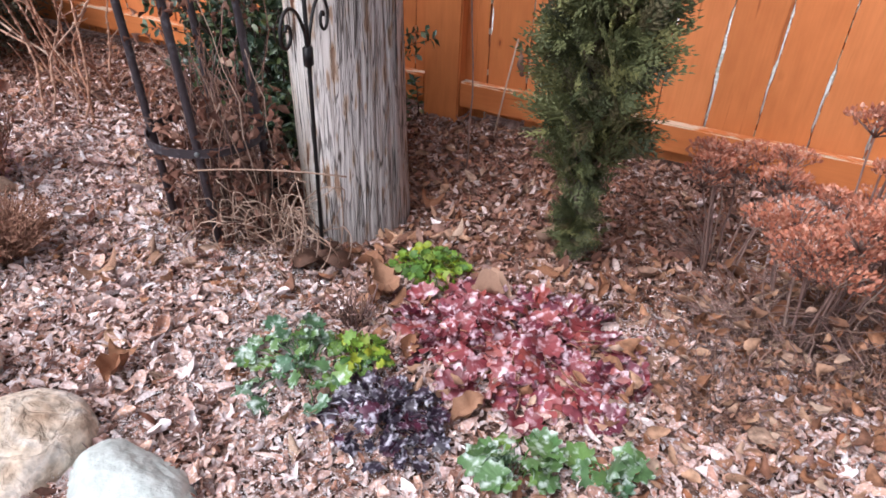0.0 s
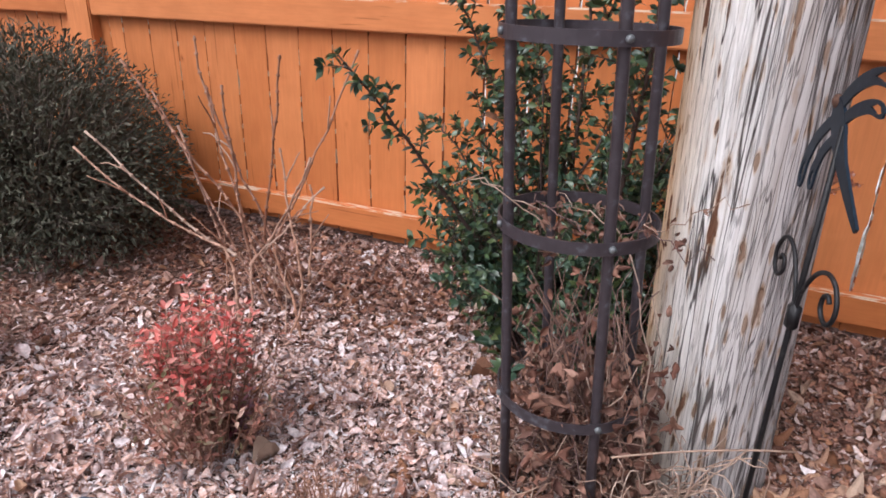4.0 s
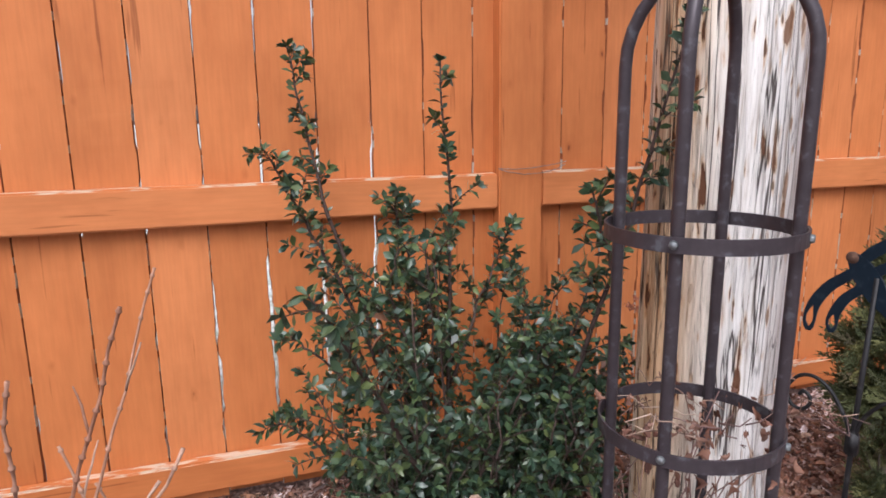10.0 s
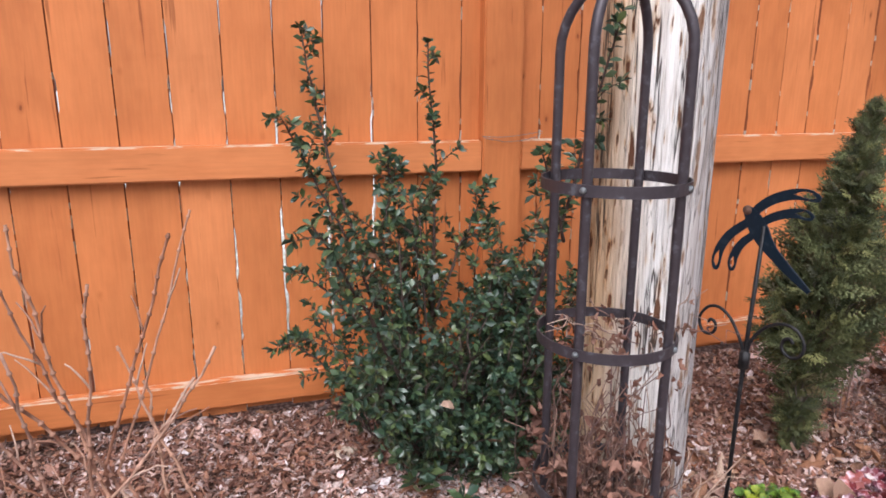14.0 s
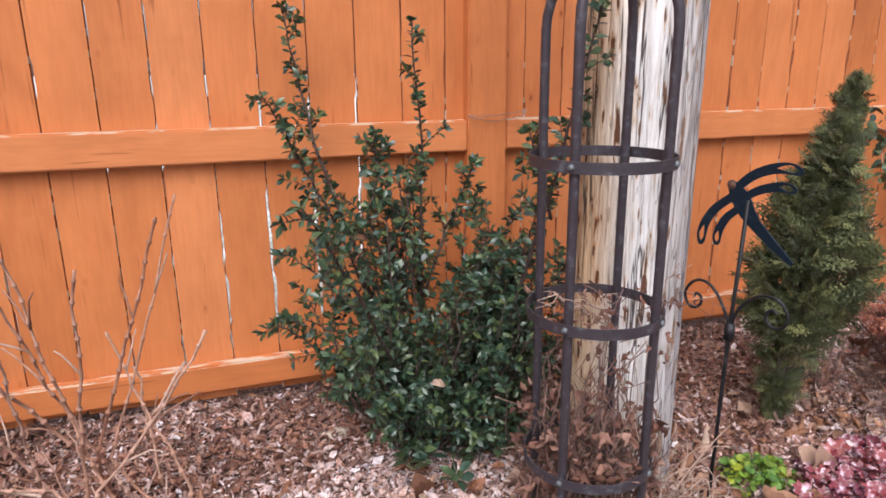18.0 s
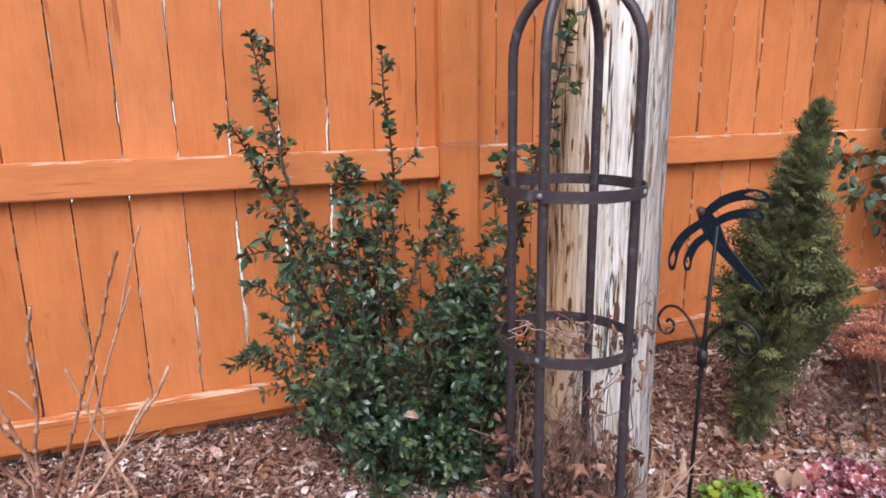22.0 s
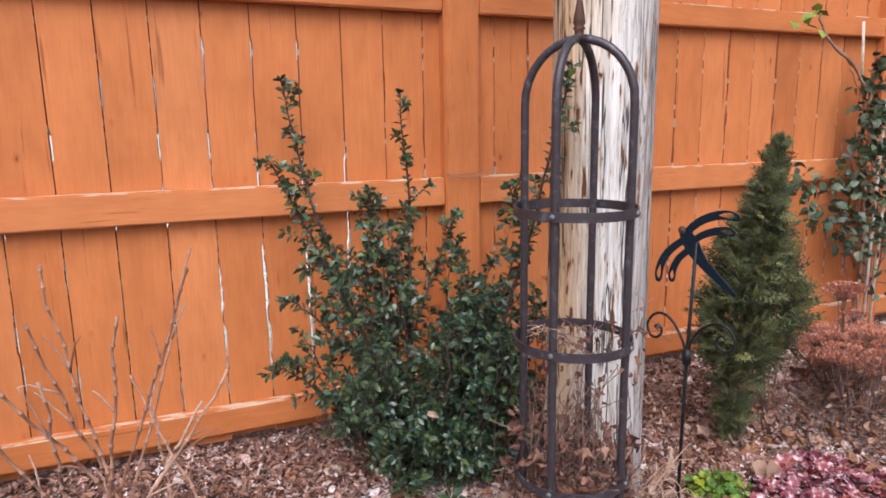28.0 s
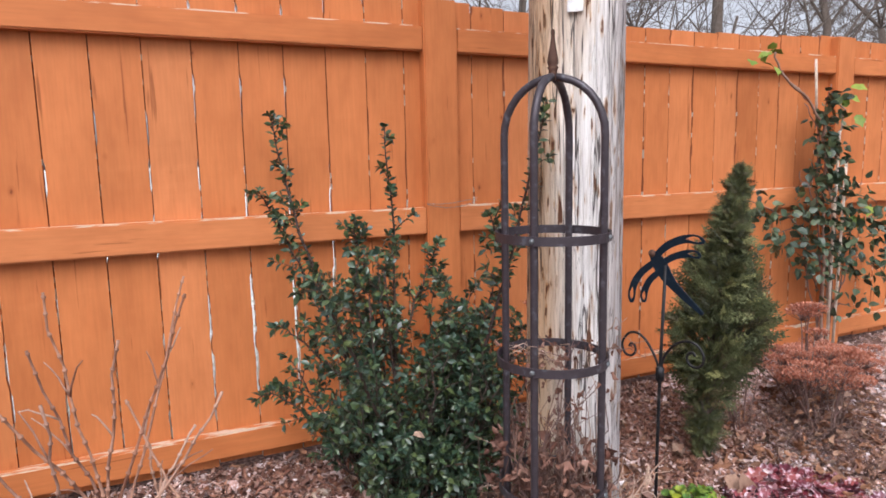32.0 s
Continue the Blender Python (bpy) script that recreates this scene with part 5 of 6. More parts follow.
def small_shrub(name, place, label, category, height, width, n, mat_leaf, mat_stem, size, seed, leaf_from=0.4, group=""):
    """A small twiggy shrub with leaves towards its top."""
    rng = random.Random(seed)
    t = thing(name, place, label, category, group)
    paths = []
    for i in range(n):
        a = rng.uniform(0, 2 * math.pi)
        r = width * math.sqrt(rng.random())
        e = Vector((r * math.cos(a), r * math.sin(a), height * rng.uniform(0.45, 1.0)))
        paths.append((bend((e.x * 0.2, e.y * 0.2, -0.01), e, 0.01, 6, rng, 0.008), taper(0.0022, 0.001, 6)))
    tubes("stemwork", paths, mat_stem, t, 4, "stuff")
    if mat_leaf:
        P, D, S = twig_leaves(paths, rng, 0.014, size, 0.75, 4, leaf_from)
        scatter("foliage", [leaf_shape(0.42, 0.3, 0.15, 2), leaf_shape(0.36, 0.4, -0.1, 2)], P, D, [rng.uniform(-1, 1) for _ in P], S, mat_leaf, t)
    return t


def build_nandina(place, label, seed, stems, reach, tuft):
    """Airy twigs with sparse brownish leaves and a tuft of red ones at the top."""
    rng = random.Random(seed)
    t = thing("nandina", place, label, "shrub", "nandinas")
    paths, tops = [], []
    for k in range(stems):
        a, r = rng.uniform(0, 2 * math.pi), reach * math.sqrt(rng.random())
        inner = r < tuft
        h = rng.uniform(0.20, 0.36) if inner else rng.uniform(0.08, 0.25)
        e = Vector((r * math.cos(a), r * math.sin(a), h))
        p = (bend((e.x * 0.4, e.y * 0.4, -0.01), e, 0.01, 6, rng, 0.010), taper(0.0018, 0.0009, 6))
        paths.append(p)
        if inner and rng.random() < 0.95:
            tops.append(p)
    tubes("stemwork", paths, BARBERRY, t, 4, "stuff")
    shapes = [leaf_shape(0.42, 0.3, 0.15, 2), leaf_shape(0.36, 0.4, -0.1, 2)]
    P, D, S = twig_leaves(paths, rng, 0.022, (0.012, 0.024), 0.75, 2, 0.25)
    low = [i for i in range(len(P)) if P[i].z < 0.27]
    scatter("brown_foliage", shapes, [P[i] for i in low], [D[i] for i in low], [rng.uniform(-1, 1) for _ in low], [S[i] for i in low], LOW_RED, t)
    P, D, S = twig_leaves(tops, rng, 0.010, (0.012, 0.026), 0.75, 4, 0.58)
    roll = [rng.uniform(-1, 1) for _ in P]
    leaf_parts("red_leaf", shapes, P[::2], D[::2], roll[::2], S[::2], RED, t, "bright red leaf")
    scatter("red_foliage", shapes, P[1::2], D[1::2], roll[1::2], S[1::2], RED, t)


build_nandina((-1.815, 0.82, 0.03), "small nandina, bright red leaves over a brown twiggy base", 51, 150, 0.165, 0.105)
build_nandina((-2.60, 0.76, 0.03), "sparse nandina with dull pinkish red leaf tufts", 53, 90, 0.17, 0.08)
small_shrub("red_sprig", (-1.80, 0.885, 0.03), "low dark red sprig at the foot of the nandina", "shrub", 0.10, 0.06, 22, HEU_RED, DULL, (0.014, 0.028), 50, 0.3)
small_shrub("brown_barberry", (-1.425, 0.66, 0.03), "low brown leafless twiggy mound", "shrub", 0.125, 0.125, 330, BARBERRY, BARBERRY, (0.006, 0.012), 52, 0.3)
small_shrub("dry_grass_clump", (0.06, 0.98, 0.03), "flattened clump of dry brown stems", "dead perennial", 0.07, 0.13, 80, BARBERRY, DULL, (0.008, 0.014), 54, 0.5)
small_shrub("dead_perennial_mat", (0.10, 1.22, 0.03), "collapsed mat of purple-brown dead stems", "dead perennial", 0.08, 0.20, 120, PURPLE_STEM, PURPLE_STEM, (0.007, 0.013), 56, 0.5, "")
small_shrub("dead_perennial_mat", (0.30, 1.12, 0.03), "low heap of dead brown stems and leaves", "dead perennial", 0.07, 0.16, 60, BARBERRY, DULL, (0.010, 0.018), 57, 0.5, "")
small_shrub("dead_perennial_mat", (-0.02, 1.50, 0.03), "thin mat of purple-brown dead stems by the fence", "dead perennial", 0.09, 0.17, 60, None, PURPLE_STEM, (0.008, 0.012), 58)
small_shrub("dry_stem_clump", (-0.62, 0.86, 0.03), "small clump of dry brown stems among fallen leaves", "dead perennial", 0.09, 0.07, 36, None, DULL, (0.008, 0.012), 55)


# ---- perennials ----
def heuchera(name, place, label, material, spread, n, size, seed, height=0.06, squash=1.0, stray=0.0, stalk=None):
    """A low untidy rosette of round lobed leaves on stalks."""
    rng = random.Random(seed)
    t = thing(name, place, label, "coral bells", "coral bells")
    P, D, S, R, stalks = [], [], [], [], []
    for i in range(n):
        a = rng.uniform(0, 2 * math.pi)
        f = math.sqrt(rng.random()) * (1 + stray * rng.gauss(0, 0.25))
        r = spread * f
        p = Vector((r * math.cos(a), r * math.sin(a) * squash, height * max(0.12, 1.0 - 0.75 * f) * rng.uniform(0.5, 1.25)))
        out = Vector((math.cos(a + rng.gauss(0, 0.7)), math.sin(a + rng.gauss(0, 0.7)), rng.uniform(-0.5, 0.35)))
        s = rng.uniform(*size)
        P.append(p - out.normalized() * s * 0.3)
        D.append(out)
        S.append(s)
        R.append(rng.gauss(0, 0.55))
        stalks.append((bend((p.x * 0.3, p.y * 0.3, 0), P[-1], 0.012, 5, rng, 0.004), 0.0013))
    tubes("stalkwork", stalks, stalk or material, t, 4, "stuff")
    shapes = [round_leaf(7, 0.26, 0.15, 0.06), round_leaf(6, 0.32, -0.14, 0.08), round_leaf(8, 0.24, 0.35, 0.05), round_leaf(5, 0.3, -0.3, 0.07)]
    leaf_parts("leaf", shapes, P, D, R, S, material, t)
    return t


heuchera("red_coral_bells", (-0.305, 0.955, 0.035), "spreading coral bells with wine-red frosted leaves", HEU_RED, 0.230, 235, (0.042, 0.080), 61, 0.055, 0.68, 0.5, TWIG)
heuchera("purple_coral_bells", (-0.43, 0.66, 0.035), "dark purple coral bells dusted with frost", HEU_PURPLE, 0.105, 85, (0.022, 0.044), 62, 0.06, 0.85, 0.5)
heuchera("green_coral_bells", (-0.62, 0.70, 0.035), "green coral bells with pale frosted leaves", HEU_GREEN, 0.125, 36, (0.032, 0.058), 63, 0.05, 1.0, 0.4)
heuchera("lime_coral_bells", (-0.55, 0.765, 0.035), "lime green coral bells", HEU_LIME, 0.065, 40, (0.018, 0.034), 64, 0.055, 0.9, 0.4)
heuchera("yellow_green_coral_bells", (-0.575, 1.085, 0.035), "bright yellow-green coral bells at the foot of the pole", HEU_LIME, 0.095, 90, (0.018, 0.036), 65, 0.06, 0.9, 0.4)
heuchera("broad_green_coral_bells", (-0.20, 0.675, 0.035), "broad-leaved green coral bells with frosted rims", HEU_GREEN, 0.075, 17, (0.04, 0.066), 66, 0.05, 0.8, 0.3)
heuchera("broad_green_coral_bells", (-0.07, 0.745, 0.035), "small broad-leaved green coral bells among fallen leaves", HEU_GREEN, 0.05, 8, (0.045, 0.07), 67, 0.05, 0.8, 0.3)


def sedum(place, label, heads, seed, spread=0.2, tall=0.26):
    """Dry sedum: pale stems that carry flat rust-coloured flower heads."""
    rng = random.Random(seed)
    t = thing("dry_sedum", place, label, "dead perennial", "dry sedums")
    stems, P, D, S = [], [], [], []
    for i in range(heads):
        a = rng.uniform(0, 2 * math.pi)
        r = spread * math.sqrt(rng.random())
        e = Vector((r * math.cos(a), r * math.sin(a), tall * (1 - 0.15 * (r / spread) ** 2) * (1 - 0.26 * rng.random())))
        stems.append((bend((e.x * 0.35, e.y * 0.35, -0.01), e, 0.012, 6, rng, 0.004), taper(0.0027, 0.0018, 6)))
        w = rng.uniform(0.036, 0.066)
        for j in range(210):
            b = rng.uniform(0, 2 * math.pi)
            q = w * math.sqrt(rng.random())
            P.append(e + Vector((q * math.cos(b), q * math.sin(b), 0.006 * (1 - (q / w) ** 2) + rng.uniform(-0.004, 0.005))))
            D.append((math.cos(b) * 0.5, math.sin(b) * 0.5, rng.uniform(0.2, 1)))
            S.append(rng.uniform(0.006, 0.011))
            if j % 14 == 0:
                stems.append(([e - Vector((0, 0, 0.03)), P[-1]], [0.0013, 0.001]))
    tubes("stemwork", stems, PURPLE_STEM, t, 5, "stuff")
    scatter("flower_mass", [leaf_shape(0.8, 0.5, 0.2, 2), leaf_shape(0.7, -0.5, -0.3, 2)], P, D, [rng.uniform(-1.5, 1.5) for _ in P], S, SEDUM, t)
    return t


sedum((0.40, 1.40, 0.03), "wide dry sedum with rust-coloured flat flower heads", 32, 71, 0.21, 0.26)
sedum((0.20, 1.31, 0.03), "tall dry sedum with rust-coloured flower heads", 5, 75, 0.045, 0.49)
sedum((0.17, 1.20, 0.03), "dry sedum with a dome of rust-coloured flower heads", 17, 77, 0.115, 0.36)
sedum((-0.005, 1.41, 0.03), "small dry sedum with rust-coloured flower heads", 11, 72, 0.09, 0.37)
sedum((0.72, 1.52, 0.03), "low dry sedum with rust-coloured flower heads", 22, 73, 0.24, 0.19)


def twig_heap(place, label, r, h, n, seed):
    """A low tangled dome of dead twigs lying every way."""
    rng = random.Random(seed)
    t = thing("dead_twig_heap", place, label, "dead perennial", "dead twig heaps")
    paths = []
    for k in range(n):
        a, q = rng.uniform(0, 2 * math.pi), r * math.sqrt(rng.random())
        z = h * (1 - (q / r) ** 2) * rng.random()
        c = Vector((q * math.cos(a), q * math.sin(a), z))
        d = Vector((rng.gauss(0, 1), rng.gauss(0, 1), rng.gauss(0.1, 0.45))).normalized() * rng.uniform(0.03, 0.09)
        b = c + d
        s = c - d
        s.z, b.z = max(s.z, 0.0), max(b.z, 0.0)
        paths.append((bend(s, b, 0.006, 5, rng, 0.006), rng.uniform(0.0006, 0.0014)))
    tubes("twigwork", paths[::2], PURPLE_STEM, t, 4, "stuff")
    tubes("brown_twigwork", paths[1::2], DULL, t, 4, "stuff")
    P = [p[0][2] + Vector((0, 0, 0.005)) for p in paths[::2]]
    D = [(rng.gauss(0, 1), rng.gauss(0, 1), rng.gauss(0, 0.5)) for _ in P]
    scatter("leafage", [crumpled(rng, 0.6, 4, 1.0, 0.8, 0.08, 0.35), crumpled(rng, 0.7, 4, -0.8, 1.0, 0.08, 0.35)], P, D, [rng.uniform(-1.5, 1.5) for _ in P], [rng.uniform(0.015, 0.04) for _ in P], BROWN_LEAF, t, smooth=True)


twig_heap((0.19, 1.22, 0.03), "tangled heap of dead twigs under dry sedum heads", 0.17, 0.20, 330, 59)
twig_heap((0.42, 1.38, 0.03), "wide tangled heap of dead twigs among the sedum", 0.28, 0.14, 360, 60)


def build_umbel():
    rng = random.Random(74)
    t = thing("dry_yarrow", (-0.735, 1.60, 0.03), "single dry stem with a flat brown flower head", "dead perennial")
    e = Vector((-0.012, 0.0, 0.50))
    tube("stem", bend((0, 0, -0.02), e, 0.01, 7, rng, 0.004, (1, 0, 0)), taper(0.003, 0.002, 7), PURPLE_STEM, t, 6)
    rays, P, D, S = [], [], [], []
    for k in range(24):
        a, r = rng.uniform(0, 2 * math.pi), 0.078 * math.sqrt(rng.random())
        q = e + Vector((r * math.cos(a), r * math.sin(a), 0.055 + rng.uniform(-0.012, 0.012) - 2.0 * r * r))
        rays.append((bend(e, q, 0.004, 5), taper(0.0012, 0.0008, 5)))
        for j in range(26):
            P.append(q + Vector((rng.gauss(0, 0.007), rng.gauss(0, 0.007), rng.gauss(0.002, 0.0025))))
            D.append((rng.gauss(0, 0.6), rng.gauss(0, 0.6), rng.uniform(0.1, 1)))
            S.append(rng.uniform(0.005, 0.009))
    tubes("rays", rays, PURPLE_STEM, t, 4, "stuff")
    scatter("flower_mass", [leaf_shape(0.8, 0.5, 0.2, 2), leaf_shape(0.7, -0.5, -0.3, 2)], P, D, [rng.uniform(-1.5, 1.5) for _ in P], S, SEDUM, t)


build_umbel()


# ---- stones ----
def boulder(name, place, size, material, label, seed, turn=0.0):
    rng = random.Random(int(seed * 10))
    flats = []
    for k in range(9):
        d = Vector((rng.gauss(0, 1), rng.gauss(0, 1), rng.gauss(0.3, 0.8))).normalized()
        flats.append((d, rng.uniform(0.80, 0.97)))
    bm = bmesh.new()
    bmesh.ops.create_icosphere(bm, subdivisions=5, radius=1.0)
    for v in bm.verts:
        d = v.co.normalized()
        k = 1.04 + 0.10 * noise.noise(d * 1.3 + Vector((seed, 0, 0)))
        for nrm, far in flats:
            q = d.dot(nrm)
            if q > 0.2:
                h = far / q - k
                k += min(0.0, h) * 0.85
        k += 0.022 * noise.noise(d * 4 + Vector((0, seed, 0))) + 0.022 * noise.noise(d * 9 + Vector((seed, seed, 0))) + 0.010 * noise.noise(d * 23)
        k -= 0.03 * max(0.0, 1 - abs(noise.noise(d * 2.1 + Vector((0, 0, seed)))) / 0.035)
        v.co = Vector((d.x * size[0], d.y * size[1], d.z * size[2])) * k
    ob = part(name, bm, material, None)
    ob.matrix_basis = pose(*place, 0, 0, turn)
    tagged(ob, label, "stone", "edging stones")


boulder("boulder", (-0.885, 0.335, 0.03), (0.105, 0.10, 0.09), STONE_TAN, "rounded tan boulder edging the bed", 1.3, 20)
boulder("boulder", (-0.665, 0.345, 0.025), (0.135, 0.085, 0.07), STONE_GREY, "smooth pale grey-green boulder edging the bed", 2.7, -15)
boulder("boulder", (-1.145, 0.355, 0.035), (0.098, 0.090, 0.105), STONE_PATCH, "pale boulder with tan patches edging the bed", 4.1, 40)
boulder("boulder", (-1.335, 0.295, 0.035), (0.118, 0.10, 0.11), STONE_WHITE, "white boulder edging the bed", 6.2, 10)
boulder("boulder", (-1.625, 0.335, 0.03), (0.075, 0.08, 0.08), STONE_WHITE, "small pale boulder edging the bed", 8.8, 70)
rs = random.Random(8)
for x, y, s in ((-1.749, 0.617, 0.062), (-1.886, 0.558, 0.056), (-1.752, 0.479, 0.05), (-1.743, 0.422, 0.055), (-1.90, 0.475, 0.05), (-1.82, 0.50, 0.04), (-1.70, 0.60, 0.03)):
    bm = bmesh.new()
    rim = [(6.283 * k / 9 + rs.uniform(-0.2, 0.2), s * rs.uniform(0.40, 1.05)) for k in range(9)]
    low, top = ([bm.verts.new((r * f * math.cos(q), 0.8 * r * f * math.sin(q), z + rs.uniform(-0.003, 0.003))) for q, r in rim] for f, z in ((1.0, -0.006), (0.93, 0.006)))
    peak = bm.verts.new((0, 0, rs.uniform(0.002, 0.014)))
    for k in range(9):
        bm.faces.new((low[k], low[k - 8], top[k - 8], top[k]))
        bm.faces.new((top[k], top[k - 8], peak))
    bm.faces.new(low[::-1])
    o = part("slate_chip", bm, SLATE, None, smooth=False)
    o.matrix_basis = pose(x, y, 0.050, rs.uniform(-12, 12), rs.uniform(-12, 12), rs.uniform(0, 360))
    tagged(o, "flat blue-grey slate piece lying on the mulch", "stone", "slate pieces")
boulder("rock", (-1.56, 1.66, 0.04), (0.05, 0.035, 0.02), STONE_TAN, "small flat brown rock beside the holly", 9.0, 30)


# ---- vine beside the far post ----
def build_vine():
    rng = random.Random(81)
    base = Vector((1.0, 1.83, 0.03))
    t = thing("climbing_vine", base, "climbing vine with broad grey-green leaves on thin canes", "vine")
    L = lambda x, z, y=1.83: Vector((x, y, z)) - base
    runs = [((1.02, 0.05), (0.98, 0.5), (0.92, 0.9), (0.90, 1.15), (0.86, 1.30)), ((1.03, 0.05), (1.06, 0.5), (1.02, 0.85), (0.97, 1.10), (0.98, 1.38)), ((1.0, 0.1), (0.92, 0.45), (0.82, 0.70), (0.60, 0.80), (0.36, 0.90)),
            ((1.03, 0.1), (1.12, 0.45), (1.25, 0.66), (1.42, 0.74)), ((1.0, 0.4), (0.90, 0.6), (0.80, 0.72), (0.66, 0.70)), ((1.05, 0.3), (1.20, 0.50), (1.36, 0.52), (1.46, 0.40)), ((1.04, 0.6), (1.12, 0.80), (1.20, 0.92)),
            ((1.02, 0.3), (1.10, 0.32), (1.22, 0.30)), ((0.99, 0.7), (0.88, 0.85), (0.82, 0.98)), ((1.0, 0.5), (1.08, 0.62), (1.15, 0.58))]
    paths = []
    for q in runs:
        pts = smooth_line([L(x, z, 1.83 + rng.uniform(-0.05, 0.03)) for x, z in q], 14)
        paths.append(([p + Vector((rng.gauss(0, 0.006), rng.gauss(0, 0.008), rng.gauss(0, 0.005))) for p in pts], taper(0.0045, 0.002, 15)))
    tubes("stemwork", paths, DULL, t, 5, "stuff")
    for q, r in ((((1.01, 0.0), (0.97, 0.6), (0.94, 1.05), (0.84, 1.28), (0.66, 1.38), (0.575, 1.50)), 0.008), (((1.04, 0.0), (1.02, 0.7), (0.96, 1.05), (0.86, 1.26), (0.62, 1.42)), 0.006), (((0.97, 1.0), (1.03, 1.12), (1.06, 1.24), (0.99, 1.33)), 0.007)):
        pts = smooth_line([L(x, z, 1.80) for x, z in q], 22)
        tube("old_stem", [p + Vector((rng.gauss(0, 0.004), rng.gauss(0, 0.006), 0)) for p in pts], taper(r, r * 0.55, 23), STRAW, t, 7)
    for x, z, lean in ((1.025, 1.16, 0.0), (1.07, 1.02, 0.02)):
        tube("cane", [L(x, 0.0, 1.79), L(x + lean, z, 1.79)], 0.007, CUT_WOOD, t, 7)
    tube("cane", [L(0.97, 1.22, 1.87), L(0.965, 1.50, 1.885)], 0.006, CUT_WOOD, t, 7)
    P, D, S = [], [], []

    def leaves(n, x0, x1, z0, z1, gather=0.0):
        for _ in range(n):
            f = rng.random()
            x = (x0 + x1) / 2 + (x1 - x0) / 2 * (rng.uniform(-1, 1) * (1 - gather) + gather * rng.gauss(0, 0.4))
            P.append(L(x, z0 + (z1 - z0) * f, 1.80 + rng.uniform(-0.07, 0.05)))
            D.append((rng.gauss(-0.1, 0.8), rng.gauss(-0.35, 0.5), rng.gauss(-0.35, 0.55)))
            S.append(rng.uniform(0.030, 0.056))
    leaves(105, 0.84, 1.06, 1.08, 1.34, 0.4)
    leaves(95, 0.82, 1.10, 0.92, 1.12, 0.3)
    leaves(360, 0.76, 1.24, 0.48, 0.95, 0.2)
    leaves(110, 1.18, 1.48, 0.42, 0.80)
    leaves(85, 0.50, 0.82, 0.60, 0.84)
    leaves(36, 0.32, 0.56, 0.72, 0.95)
    leaves(60, 0.90, 1.46, 0.24, 0.50)
    shapes = [leaf_shape(0.66, 0.25, 0.2, 4, 0, 0.75), leaf_shape(0.74, 0.35, 0.1, 4, 0, 0.8), leaf_shape(0.58, -0.25, 0.4, 4, 0, 0.8), leaf_shape(0.68, 0.15, -0.25, 4, 0, 0.7)]
    roll = [rng.uniform(-1.4, 1.4) for _ in P]
    rest = [k for k in range(len(P)) if k % 3]
    leaf_parts("leaf", shapes, P[::3], D[::3], roll[::3], S[::3], IVY, t)
    scatter("foliage", shapes, [P[k] for k in rest], [D[k] for k in rest], [roll[k] for k in rest], [S[k] for k in rest], IVY, t)
    P, D, S = [], [], []
    for x, z, n in ((1.10, 1.32, 6), (1.13, 1.24, 4), (0.53, 1.49, 6), (0.60, 1.50, 3), (1.22, 0.74, 4)):
        for _ in range(n):
            P.append(L(x + rng.gauss(0, 0.035), z + rng.gauss(0, 0.025), 1.81 + rng.gauss(0, 0.02)))
            D.append((rng.gauss(0, 0.7), rng.gauss(-0.3, 0.3), rng.gauss(-0.2, 0.4)))
            S.append(rng.uniform(0.05, 0.078))
    leaf_parts("young_leaf", [leaf_shape(0.62, 0.25, 0.2, 4, 0.22)], P, D, [rng.uniform(-0.8, 0.8) for _ in P], S, YELLOW_GREEN, t, "yellow-green young leaf")


build_vine()


